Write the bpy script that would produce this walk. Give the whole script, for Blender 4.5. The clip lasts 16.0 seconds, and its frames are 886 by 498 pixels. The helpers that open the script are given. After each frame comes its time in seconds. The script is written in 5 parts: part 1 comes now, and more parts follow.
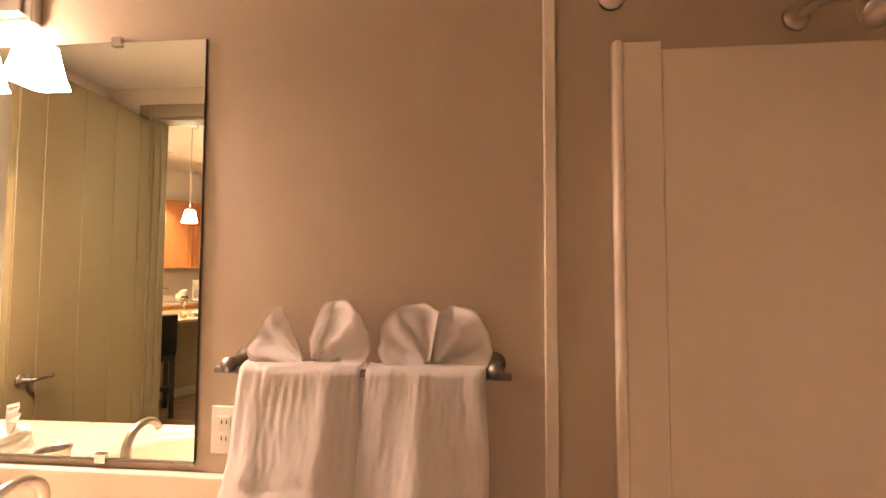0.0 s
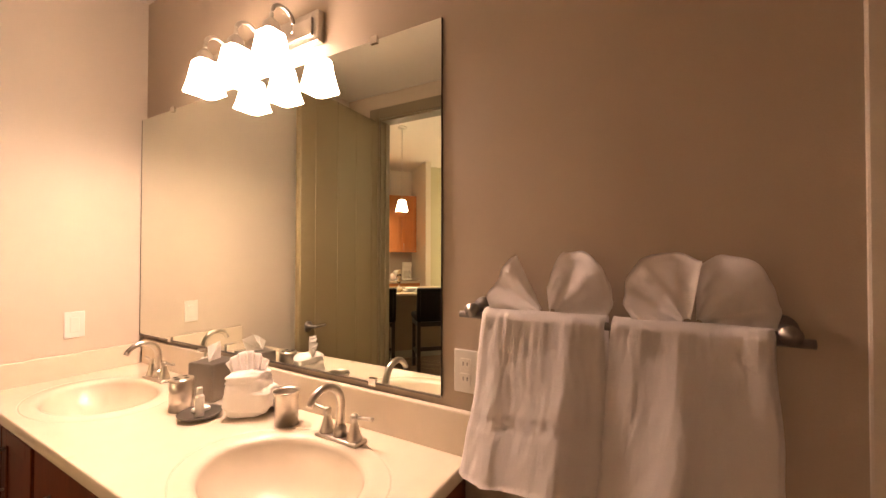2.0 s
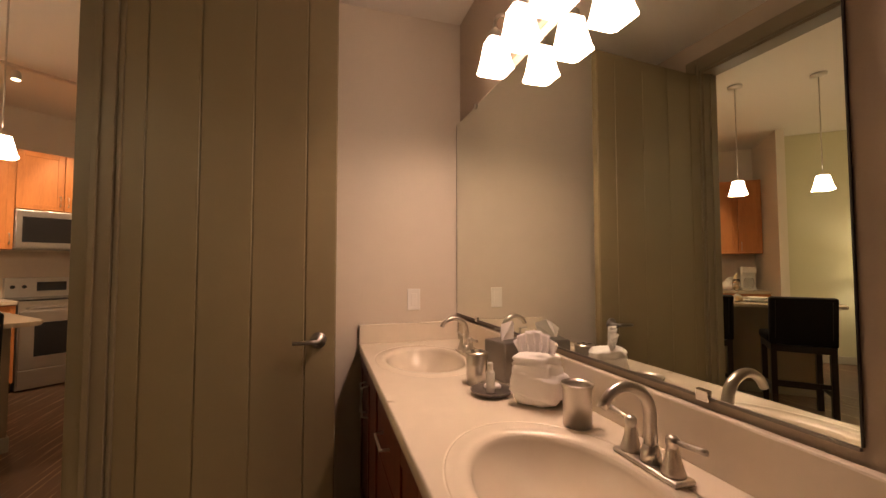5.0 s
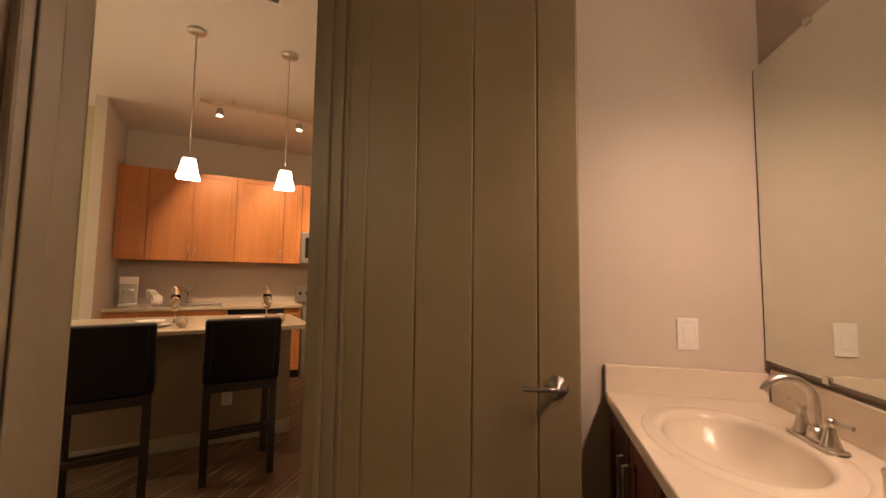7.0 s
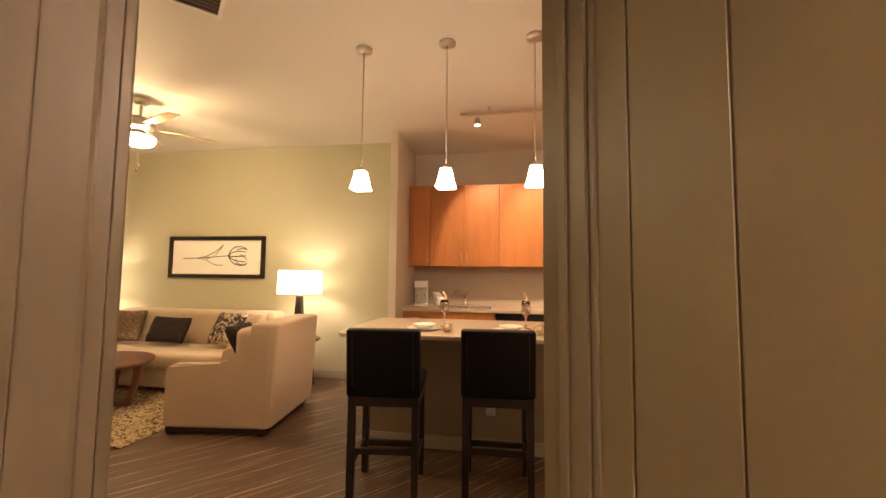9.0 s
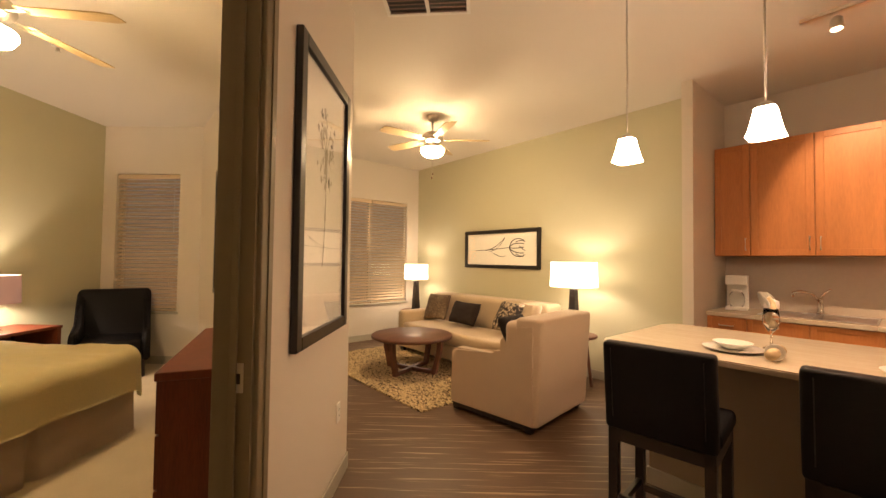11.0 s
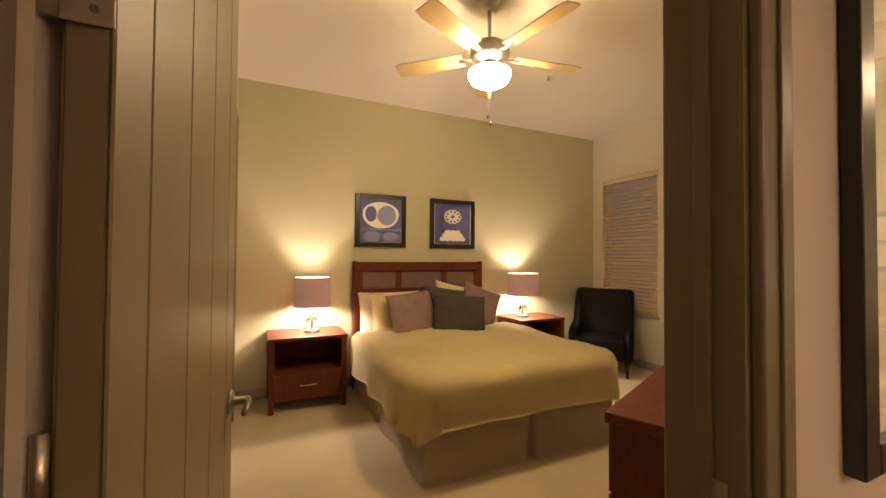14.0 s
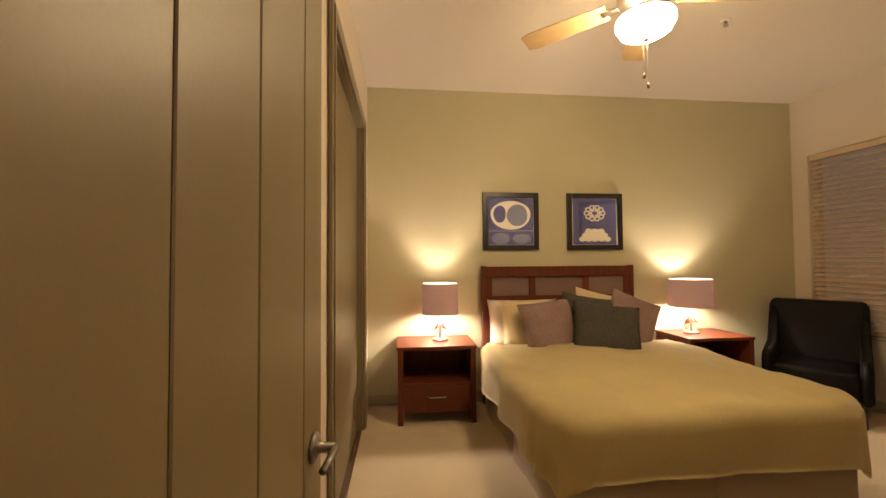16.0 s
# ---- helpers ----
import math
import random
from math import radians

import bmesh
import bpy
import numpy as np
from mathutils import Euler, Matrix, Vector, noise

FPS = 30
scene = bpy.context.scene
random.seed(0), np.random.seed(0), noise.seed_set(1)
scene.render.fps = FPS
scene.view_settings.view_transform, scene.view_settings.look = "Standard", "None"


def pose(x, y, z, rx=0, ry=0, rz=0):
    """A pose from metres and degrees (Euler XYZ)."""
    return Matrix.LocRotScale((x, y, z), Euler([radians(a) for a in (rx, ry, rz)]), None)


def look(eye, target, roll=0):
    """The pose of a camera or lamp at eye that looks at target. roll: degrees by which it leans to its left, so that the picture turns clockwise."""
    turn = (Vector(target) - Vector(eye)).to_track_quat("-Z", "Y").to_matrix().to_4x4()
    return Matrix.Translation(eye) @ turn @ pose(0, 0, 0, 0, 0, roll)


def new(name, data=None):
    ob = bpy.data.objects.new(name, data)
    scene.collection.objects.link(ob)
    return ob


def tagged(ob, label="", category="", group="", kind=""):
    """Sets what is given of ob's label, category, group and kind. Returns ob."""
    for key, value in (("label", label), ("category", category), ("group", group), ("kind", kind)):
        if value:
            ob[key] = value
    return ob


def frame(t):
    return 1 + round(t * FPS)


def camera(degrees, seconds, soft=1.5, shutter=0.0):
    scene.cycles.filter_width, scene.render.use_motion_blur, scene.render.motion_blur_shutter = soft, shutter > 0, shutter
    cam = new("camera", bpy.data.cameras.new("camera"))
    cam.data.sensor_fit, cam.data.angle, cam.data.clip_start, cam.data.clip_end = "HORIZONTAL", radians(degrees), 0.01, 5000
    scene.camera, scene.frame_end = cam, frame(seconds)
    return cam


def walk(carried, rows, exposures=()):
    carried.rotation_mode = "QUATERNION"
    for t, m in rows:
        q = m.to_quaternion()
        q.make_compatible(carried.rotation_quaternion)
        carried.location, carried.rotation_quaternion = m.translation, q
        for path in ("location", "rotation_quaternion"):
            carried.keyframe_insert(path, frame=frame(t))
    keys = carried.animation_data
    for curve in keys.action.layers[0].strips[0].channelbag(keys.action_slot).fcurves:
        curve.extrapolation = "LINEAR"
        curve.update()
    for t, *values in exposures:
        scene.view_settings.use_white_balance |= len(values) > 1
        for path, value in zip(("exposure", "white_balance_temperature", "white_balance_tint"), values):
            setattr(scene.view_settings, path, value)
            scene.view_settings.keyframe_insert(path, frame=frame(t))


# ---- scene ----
cam = camera(96.56, 16.0)
PATH = [
    (0, (-0.945, -2.439, 1.476), (1.046, -2.269, 1.563), 0.2),
    (0.5, (-0.933, -2.406, 1.456), (1.022, -1.99, 1.522), 0.2),
    (1, (-0.943, -2.366, 1.433), (0.954, -1.735, 1.491), 0.2),
    (1.5, (-0.955, -2.339, 1.411), (0.859, -1.498, 1.455), 0.1),
    (2, (-0.96, -2.312, 1.387), (0.763, -1.298, 1.416), 0.1),
    (2.5, (-0.958, -2.28, 1.364), (0.667, -1.113, 1.382), 0.0),
    (3, (-0.952, -2.251, 1.342), (0.552, -0.933, 1.364), 0.3),
    (5.5, (-0.73, -2.039, 1.248), (-0.41, -0.068, 1.345), 0.0),
    (6, (-0.755, -1.912, 1.26), (-0.672, 0.083, 1.362), 0.2),
    (6.5, (-0.803, -1.76, 1.262), (-0.963, 0.229, 1.392), 0.5),
    (7, (-0.846, -1.648, 1.271), (-1.271, 0.301, 1.416), 0.7),
    (7.5, (-0.849, -1.522, 1.268), (-1.596, 0.326, 1.432), 0.6),
    (8, (-0.865, -1.412, 1.274), (-1.905, 0.288, 1.442), 0.5),
    (10.5, (-1.301, -0.872, 1.357), (-3.271, -0.531, 1.421), 0.7),
    (11, (-1.333, -0.821, 1.355), (-3.331, -0.862, 1.412), 0.7),
    (11.5, (-1.426, -0.807, 1.354), (-3.373, -1.26, 1.417), 0.5),
    (12, (-1.565, -0.840, 1.344), (-3.364, -1.642, 1.426), 0.1),
    (12.5, (-1.678, -0.879, 1.344), (-3.302, -2.002, 1.431), -0.2),
    (13, (-1.873, -0.988, 1.355), (-3.265, -2.422, 1.43), 0.2),
    (13.5, (-1.98, -1.096, 1.345), (-3.108, -2.746, 1.398), -0.8),
    (14, (-1.983, -1.137, 1.357), (-2.835, -2.946, 1.397), 0.4),
    (14.5, (-2.042, -1.189, 1.356), (-2.655, -3.092, 1.399), 0.2),
    (15, (-2.086, -1.283, 1.352), (-2.514, -3.236, 1.413), -0.3),
    (15.5, (-2.115, -1.401, 1.354), (-2.407, -3.378, 1.42), -0.4),
    (16, (-2.114, -1.491, 1.358), (-2.326, -3.479, 1.418), -0.4),
]
walk(cam, [(t, look(eye, target, roll)) for t, eye, target, roll in PATH],
     exposures=[(0, 1.52), (0.5, 1.5), (1.0, 1.3), (1.5, 1.02), (2.0, 0.75), (3.0, 0.27), (5.5, -0.5), (7.0, -0.35), (8.0, -0.02), (10.5, 0.15), (12.0, 0.05), (13.5, -0.08), (14.5, -0.12), (16.0, -0.16)])

# ---- world and lights ----
world = bpy.data.worlds.new("dusk")
scene.world = world
world.use_nodes = True
sky = world.node_tree.nodes.new("ShaderNodeTexSky")
sky.sky_type = "NISHITA"
sky.sun_disc = False
sky.sun_elevation, sky.sun_rotation = radians(2), radians(200)
world.node_tree.nodes["Background"].inputs[1].default_value = 0.12
world.node_tree.links.new(sky.outputs[0], world.node_tree.nodes["Background"].inputs[0])

WARM = (1.0, 0.65, 0.39)
SOFT = (1.0, 0.77, 0.61)
BATH_GLASS, PENDANT_GLASS, FAN_GLASS, DRUM_LIGHT, BED_LIGHT, SPOT_LIGHT = 24, 34, 150, 17, 55, 110
BATH_BULB, PENDANT_BULB = 13.5, 14


def lamp(name, place, power, size=0.04, colour=WARM):
    data = bpy.data.lights.new(name, "POINT")
    data.energy, data.color, data.shadow_soft_size = power, colour, size
    ob = new(name, data)
    ob.location = place
    return tagged(ob, kind="structure")


def spot(name, place, target, power, angle=70):
    data = bpy.data.lights.new(name, "SPOT")
    data.energy, data.color, data.spot_size, data.spot_blend, data.shadow_soft_size = power, WARM, radians(angle), 0.5, 0.03
    ob = new(name, data)
    ob.matrix_world = look(place, target)
    return tagged(ob, kind="structure")


# ---- materials ----
def mat(name, colour, rough=0.6, metal=0.0, grain=60.0, vary=0.08, bump=0.1, stretch=(1, 1, 1), second=None, coat=0.0, spec=0.5, sheen=0.0, blotch=2.5):
    m = bpy.data.materials.new(name)
    m.use_nodes = True
    nt = m.node_tree
    bs = nt.nodes["Principled BSDF"]
    co = nt.nodes.new("ShaderNodeTexCoord")
    mp = nt.nodes.new("ShaderNodeMapping")
    mp.inputs["Scale"].default_value = stretch
    nt.links.new(co.outputs["Object"], mp.inputs[0])
    fine, wide = nt.nodes.new("ShaderNodeTexNoise"), nt.nodes.new("ShaderNodeTexNoise")
    fine.inputs["Scale"].default_value, fine.inputs["Detail"].default_value = grain, 6
    wide.inputs["Scale"].default_value, wide.inputs["Detail"].default_value = blotch, 4
    for n in (fine, wide):
        nt.links.new(mp.outputs[0], n.inputs[0])
    add = nt.nodes.new("ShaderNodeMath")
    nt.links.new(fine.outputs["Fac"], add.inputs[0])
    nt.links.new(wide.outputs["Fac"], add.inputs[1])
    info = nt.nodes.new("ShaderNodeObjectInfo")
    add2 = nt.nodes.new("ShaderNodeMath")
    add2.operation = "MULTIPLY_ADD"
    add2.inputs[1].default_value = 0.35
    nt.links.new(info.outputs["Random"], add2.inputs[0])
    nt.links.new(add.outputs[0], add2.inputs[2])
    ramp = nt.nodes.new("ShaderNodeValToRGB")
    c2 = second or tuple(min(1, c * (1 + vary)) for c in colour)
    c1 = colour if second else tuple(c * (1 - vary) for c in colour)
    ramp.color_ramp.elements[0].position, ramp.color_ramp.elements[1].position = 0.3, 0.75
    ramp.color_ramp.elements[0].color, ramp.color_ramp.elements[1].color = (*c1, 1), (*c2, 1)
    half = nt.nodes.new("ShaderNodeMath")
    half.operation = "MULTIPLY"
    half.inputs[1].default_value = 0.45
    nt.links.new(add2.outputs[0], half.inputs[0])
    nt.links.new(half.outputs[0], ramp.inputs[0])
    nt.links.new(ramp.outputs[0], bs.inputs["Base Color"])
    bs.inputs["Roughness"].default_value, bs.inputs["Metallic"].default_value = rough, metal
    bs.inputs["Coat Weight"].default_value, bs.inputs["Specular IOR Level"].default_value = coat, spec
    bs.inputs["Sheen Weight"].default_value = sheen
    if bump:
        b = nt.nodes.new("ShaderNodeBump")
        b.inputs["Strength"].default_value, b.inputs["Distance"].default_value = bump, 0.004
        nt.links.new(fine.outputs["Fac"], b.inputs["Height"])
        nt.links.new(b.outputs[0], bs.inputs["Normal"])
    return m


def glow(name, colour, strength):
    m = bpy.data.materials.new(name)
    m.use_nodes = True
    bs = m.node_tree.nodes["Principled BSDF"]
    bs.inputs["Base Color"].default_value = (0.85, 0.82, 0.75, 1)
    bs.inputs["Roughness"].default_value = 0.35
    bs.inputs["Emission Color"].default_value, bs.inputs["Emission Strength"].default_value = (*colour, 1), strength
    return m


def glass(name, colour=(1, 1, 1), rough=0.0):
    m = bpy.data.materials.new(name)
    m.use_nodes = True
    bs = m.node_tree.nodes["Principled BSDF"]
    bs.inputs["Base Color"].default_value = (*colour, 1)
    bs.inputs["Transmission Weight"].default_value, bs.inputs["Roughness"].default_value, bs.inputs["IOR"].default_value = 1, rough, 1.45
    return m


def striped(name, dark, light, along, across, threshold, rough):
    """Streaks along x: a stretched noise cut sharply, over a softer one."""
    m = mat(name, dark, rough, 0, 8, 0.25, 0.15, (along, across, 1))
    nt = m.node_tree
    bs = nt.nodes["Principled BSDF"]
    co, mp, no, cut, mix = (nt.nodes.new(k) for k in ("ShaderNodeTexCoord", "ShaderNodeMapping", "ShaderNodeTexNoise", "ShaderNodeValToRGB", "ShaderNodeMix"))
    mp.inputs["Scale"].default_value = (along, across, 1)
    no.inputs["Scale"].default_value, no.inputs["Detail"].default_value = 1.0, 3
    nt.links.new(co.outputs["Object"], mp.inputs[0])
    nt.links.new(mp.outputs[0], no.inputs[0])
    cut.color_ramp.elements[0].position, cut.color_ramp.elements[1].position = threshold, threshold + 0.09
    nt.links.new(no.outputs["Fac"], cut.inputs[0])
    mix.data_type = "RGBA"
    old = bs.inputs["Base Color"].links[0].from_socket
    nt.links.new(cut.outputs[0], mix.inputs[0])
    nt.links.new(old, mix.inputs[6])
    mix.inputs[7].default_value = (*light, 1)
    nt.links.new(mix.outputs[2], bs.inputs["Base Color"])
    return m


PAINT = mat("beige wall paint", (0.68, 0.615, 0.52), 0.55, 0, 260, 0.03, 0.12, blotch=1.2)
# Same bathroom paint twice: darkened for dim walls, lightened for the lamplit end.
BATH_SHADED = mat("bathroom wall paint, shaded copy", (0.47, 0.388, 0.295), 0.55, 0, 260, 0.03, 0.12, blotch=1.2)
BATH_LIT = mat("bathroom wall paint, lamplit copy", (0.61, 0.54, 0.44), 0.55, 0, 260, 0.03, 0.12, blotch=1.2)
GREEN = mat("sage green wall paint", (0.54, 0.51, 0.34), 0.55, 0, 260, 0.03, 0.12, blotch=1.2)
CEIL = mat("matt ceiling paint", (0.72, 0.67, 0.58), 0.7, 0, 220, 0.03, 0.15, blotch=1.0)
TRIM = mat("taupe gloss trim paint", (0.205, 0.166, 0.10), 0.4, 0, 120, 0.04, 0.03)
DOORP = mat("taupe gloss door paint", (0.215, 0.172, 0.092), 0.42, 0, 160, 0.05, 0.05)
BARP = mat("taupe bar front paint", (0.30, 0.235, 0.165), 0.5, 0, 160, 0.04, 0.06)
BASEB = mat("taupe baseboard paint", (0.42, 0.39, 0.31), 0.4, 0, 120, 0.05, 0.03)
WHITEP = mat("white plastic", (0.78, 0.76, 0.70), 0.35, 0, 80, 0.03, 0.02)
NICKEL = mat("brushed nickel", (0.62, 0.58, 0.52), 0.28, 1, 300, 0.06, 0.04)
PEWTER = mat("dark brushed pewter", (0.26, 0.24, 0.22), 0.36, 1, 260, 0.08, 0.04)
CHROME = mat("polished chrome", (0.75, 0.73, 0.70), 0.08, 1, 60, 0.02, 0.0)
STEEL = mat("stainless steel", (0.55, 0.54, 0.52), 0.3, 1, 200, 0.08, 0.05, (1, 30, 30))
CERAM = mat("cream cultured marble", (0.72, 0.64, 0.51), 0.24, 0, 14, 0.05, 0.0, coat=0.2)
CHERRY = mat("dark cherry wood", (0.12, 0.028, 0.011), 0.45, 0, 20, 0.35, 0.05, (9, 9, 1), spec=0.3)
MAPLE = mat("honey maple wood", (0.50, 0.195, 0.06), 0.42, 0, 22, 0.18, 0.04, (5, 5, 0.7), spec=0.35)
WALNUT = mat("dark walnut wood", (0.13, 0.048, 0.026), 0.42, 0, 24, 0.35, 0.04, (8, 1, 1), coat=0.08)
ESPR = mat("espresso wood", (0.018, 0.012, 0.010), 0.35, 0, 30, 0.3, 0.03)
BLACKL = mat("black leather", (0.007, 0.006, 0.006), 0.55, 0, 180, 0.3, 0.15, spec=0.15)
BLACKP = mat("black gloss plastic", (0.012, 0.012, 0.013), 0.2, 0, 60, 0.1, 0.0)
FRAMEB = mat("black picture frame", (0.014, 0.011, 0.009), 0.3, 0, 60, 0.2, 0.03)
TOWEL = mat("white terry towel", (0.95, 0.91, 0.88), 1.0, 0, 420, 0.04, 0.18, spec=0.2, sheen=0.35)
CREAMF = mat("cream upholstery", (0.50, 0.38, 0.24), 0.9, 0, 380, 0.07, 0.4, sheen=0.3)
BEIGEF = mat("beige microfibre upholstery", (0.54, 0.41, 0.28), 0.92, 0, 380, 0.06, 0.4, sheen=0.3)
DUVET = mat("golden cream duvet cloth", (0.76, 0.65, 0.33), 0.8, 0, 90, 0.06, 0.35, (1, 3, 1), sheen=0.4)
SKIRT = mat("pale bed skirt cloth", (0.66, 0.53, 0.40), 0.9, 0, 260, 0.07, 0.3)
LINEN = mat("white pillow linen", (0.74, 0.66, 0.54), 0.9, 0, 220, 0.05, 0.3)
GOLDF = mat("pale gold satin", (0.62, 0.52, 0.30), 0.55, 0, 180, 0.08, 0.2, sheen=0.3)
PURPLE = mat("mauve cloth", (0.13, 0.075, 0.07), 0.7, 0, 60, 0.3, 0.3, second=(0.28, 0.19, 0.17))
DARKF = mat("dark grey green fringe cloth", (0.025, 0.025, 0.02), 0.9, 0, 60, 0.5, 1.0, second=(0.085, 0.08, 0.06))
BROWNF = mat("dark brown faux fur", (0.02, 0.011, 0.008), 0.95, 0, 160, 0.5, 1.0)
WEAVE = mat("brown woven cloth", (0.10, 0.065, 0.04), 0.9, 0, 55, 0.3, 0.8, second=(0.40, 0.30, 0.19))
SPOTS = mat("spotted cream and black cloth", (0.03, 0.022, 0.018), 0.9, 0, 34, 0.3, 0.3, second=(0.55, 0.43, 0.29))
RUG = mat("shaggy mixed brown wool", (0.05, 0.03, 0.015), 1.0, 0, 48, 0.4, 1.0, (1, 1.7, 1), second=(0.50, 0.37, 0.20), blotch=24)
CARPET = mat("beige bedroom carpet", (0.58, 0.48, 0.31), 1.0, 0, 500, 0.14, 1.0, blotch=4, sheen=0.3)
FLOOR = striped("brown streaked plank floor", (0.105, 0.060, 0.033), (0.34, 0.25, 0.165), 1.3, 46, 0.57, 0.5)
TILE = mat("beige bathroom tile", (0.4, 0.34, 0.26), 0.35, 0, 20, 0.1, 0.05)
LAMIN = mat("pale streaked laminate", (0.52, 0.42, 0.30), 0.25, 0, 14, 0.1, 0.0, (1, 9, 1), second=(0.68, 0.58, 0.45))
SPLASH = mat("beige backsplash laminate", (0.48, 0.41, 0.33), 0.35, 0, 30, 0.06, 0.0)
FIBER = mat("ivory fibreglass surround", (0.80, 0.71, 0.60), 0.22, 0, 30, 0.03, 0.02, coat=0.3)
BLIND = mat("cream blind slat", (0.64, 0.50, 0.33), 0.5, 0, 60, 0.06, 0.02)
PAPER = mat("ivory art paper", (0.80, 0.74, 0.63), 0.8, 0, 40, 0.04, 0.0)
INK = mat("black ink", (0.02, 0.018, 0.016), 0.8, 0, 40, 0.2, 0.0)
PALEINK = mat("grey wash ink", (0.34, 0.29, 0.22), 0.8, 0, 40, 0.2, 0.0)
BLUE = mat("indigo print", (0.045, 0.048, 0.17), 0.7, 0, 40, 0.3, 0.0)
BLUE2 = mat("slate blue print", (0.16, 0.18, 0.30), 0.7, 0, 60, 0.3, 0.0)
IVORY = mat("ivory print", (0.72, 0.66, 0.54), 0.7, 0, 60, 0.05, 0.0)
BLADE = mat("light maple fan blade", (0.55, 0.40, 0.20), 0.4, 0, 22, 0.15, 0.02, (1, 8, 1))
SHADEB = mat("taupe fabric lamp shade", (0.20, 0.13, 0.11), 0.9, 0, 260, 0.1, 0.3)
CORK = mat("cinnamon napkin", (0.50, 0.37, 0.22), 0.85, 0, 60, 0.2, 0.4)
GLASS = glass("clear glass")
G_BATH = glow("lit frosted glass", (1.0, 0.67, 0.50), BATH_GLASS)
G_PEND = glow("lit white pendant glass", (1.0, 0.72, 0.5), PENDANT_GLASS)
G_FAN = glow("lit fan bowl glass", (1.0, 0.71, 0.40), FAN_GLASS)
G_DRUM = glow("lit white drum shade", (1.0, 0.76, 0.52), 5)
G_TOP = glow("lit shade lining", (1.0, 0.8, 0.55), 2.5)
G_SHADE = glow("lit taupe fabric shade", (1.0, 0.52, 0.36), 0.22)
G_SHADE.node_tree.nodes["Principled BSDF"].inputs["Base Color"].default_value = (0.24, 0.135, 0.10, 1)
G_SHADE.node_tree.nodes["Principled BSDF"].inputs["Roughness"].default_value = 0.9
G_SPOT = glow("lit spot bulb", (1.0, 0.75, 0.45), 12)
DUSK = glow("dusk outside", (0.10, 0.13, 0.20), 0.3)


def mirror_mat():
    m = bpy.data.materials.new("mirror silver")
    m.use_nodes = True
    bs = m.node_tree.nodes["Principled BSDF"]
    bs.inputs["Base Color"].default_value = (0.82, 0.86, 0.78, 1)
    bs.inputs["Metallic"].default_value, bs.inputs["Roughness"].default_value = 1, 0.0
    return m


MIRROR = mirror_mat()
for m_, lo_, hi_ in ((RUG, 0.475, 0.56), (SPOTS, 0.46, 0.54), (WEAVE, 0.42, 0.6)):
    for n_ in m_.node_tree.nodes:
        if n_.type == "VALTORGB":
            n_.color_ramp.elements[0].position, n_.color_ramp.elements[1].position = lo_, hi_


# ---- building helpers ----
def thing(name, m, label, category, group="", kind=""):
    ob = new(name)
    ob.empty_display_size = 0.1
    ob.matrix_world = m
    return tagged(ob, label, category, group, kind)


def mesh_of(bm, name, material, smooth=False):
    me = bpy.data.meshes.new(name)
    bmesh.ops.recalc_face_normals(bm, faces=bm.faces)
    bm.to_mesh(me)
    bm.free()
    for mm in material if isinstance(material, (list, tuple)) else [material]:
        me.materials.append(mm)
    if smooth:
        for p in me.polygons:
            p.use_smooth = True
    return me


def part(name, bm, material, parent, label="", smooth=False, m=None):
    ob = new(name, mesh_of(bm, name, material, smooth))
    ob.parent = parent
    if m is not None:
        ob.matrix_local = m
    return tagged(ob, label)


def solo(name, bm, material, m, label, category, group="", kind="", smooth=False):
    ob = new(name, mesh_of(bm, name, material, smooth))
    ob.matrix_world = m
    return tagged(ob, label, category, group, kind)


def box(bm, x0, x1, y0, y1, z0, z1, bevel=0.0, seg=2):
    r = bmesh.ops.create_cube(bm, size=1)
    vs = r["verts"]
    bmesh.ops.scale(bm, vec=(abs(x1 - x0), abs(y1 - y0), abs(z1 - z0)), verts=vs)
    bmesh.ops.translate(bm, vec=((x0 + x1) / 2, (y0 + y1) / 2, (z0 + z1) / 2), verts=vs)
    if bevel:
        es = list({e for v in vs for e in v.link_edges})
        bmesh.ops.bevel(bm, geom=es, offset=bevel, segments=seg, affect="EDGES", profile=0.5)
    return bm


def B(*a, **k):
    return box(bmesh.new(), *a, **k)


def lathe(bm, profile, n=24, at=(0, 0, 0), axis="z", caps=True):
    """Turn a list of (radius, height)."""
    rings = []
    for r, h in profile:
        ring = []
        for i in range(n):
            t = 2 * math.pi * i / n
            p = (r * math.cos(t), r * math.sin(t), h)
            if axis == "x":
                p = (h, p[0], p[1])
            elif axis == "y":
                p = (p[0], h, p[1])
            ring.append(bm.verts.new((p[0] + at[0], p[1] + at[1], p[2] + at[2])))
        rings.append(ring)
    for r0, r1 in zip(rings, rings[1:]):
        for i in range(n):
            bm.faces.new((r0[i], r0[(i + 1) % n], r1[(i + 1) % n], r1[i]))
    if caps and profile[0][0] > 1e-4:
        bm.faces.new(rings[0][::-1])
    if caps and profile[-1][0] > 1e-4:
        bm.faces.new(rings[-1])
    return bm


def L(profile, n=24, **k):
    return lathe(bmesh.new(), profile, n, **k)


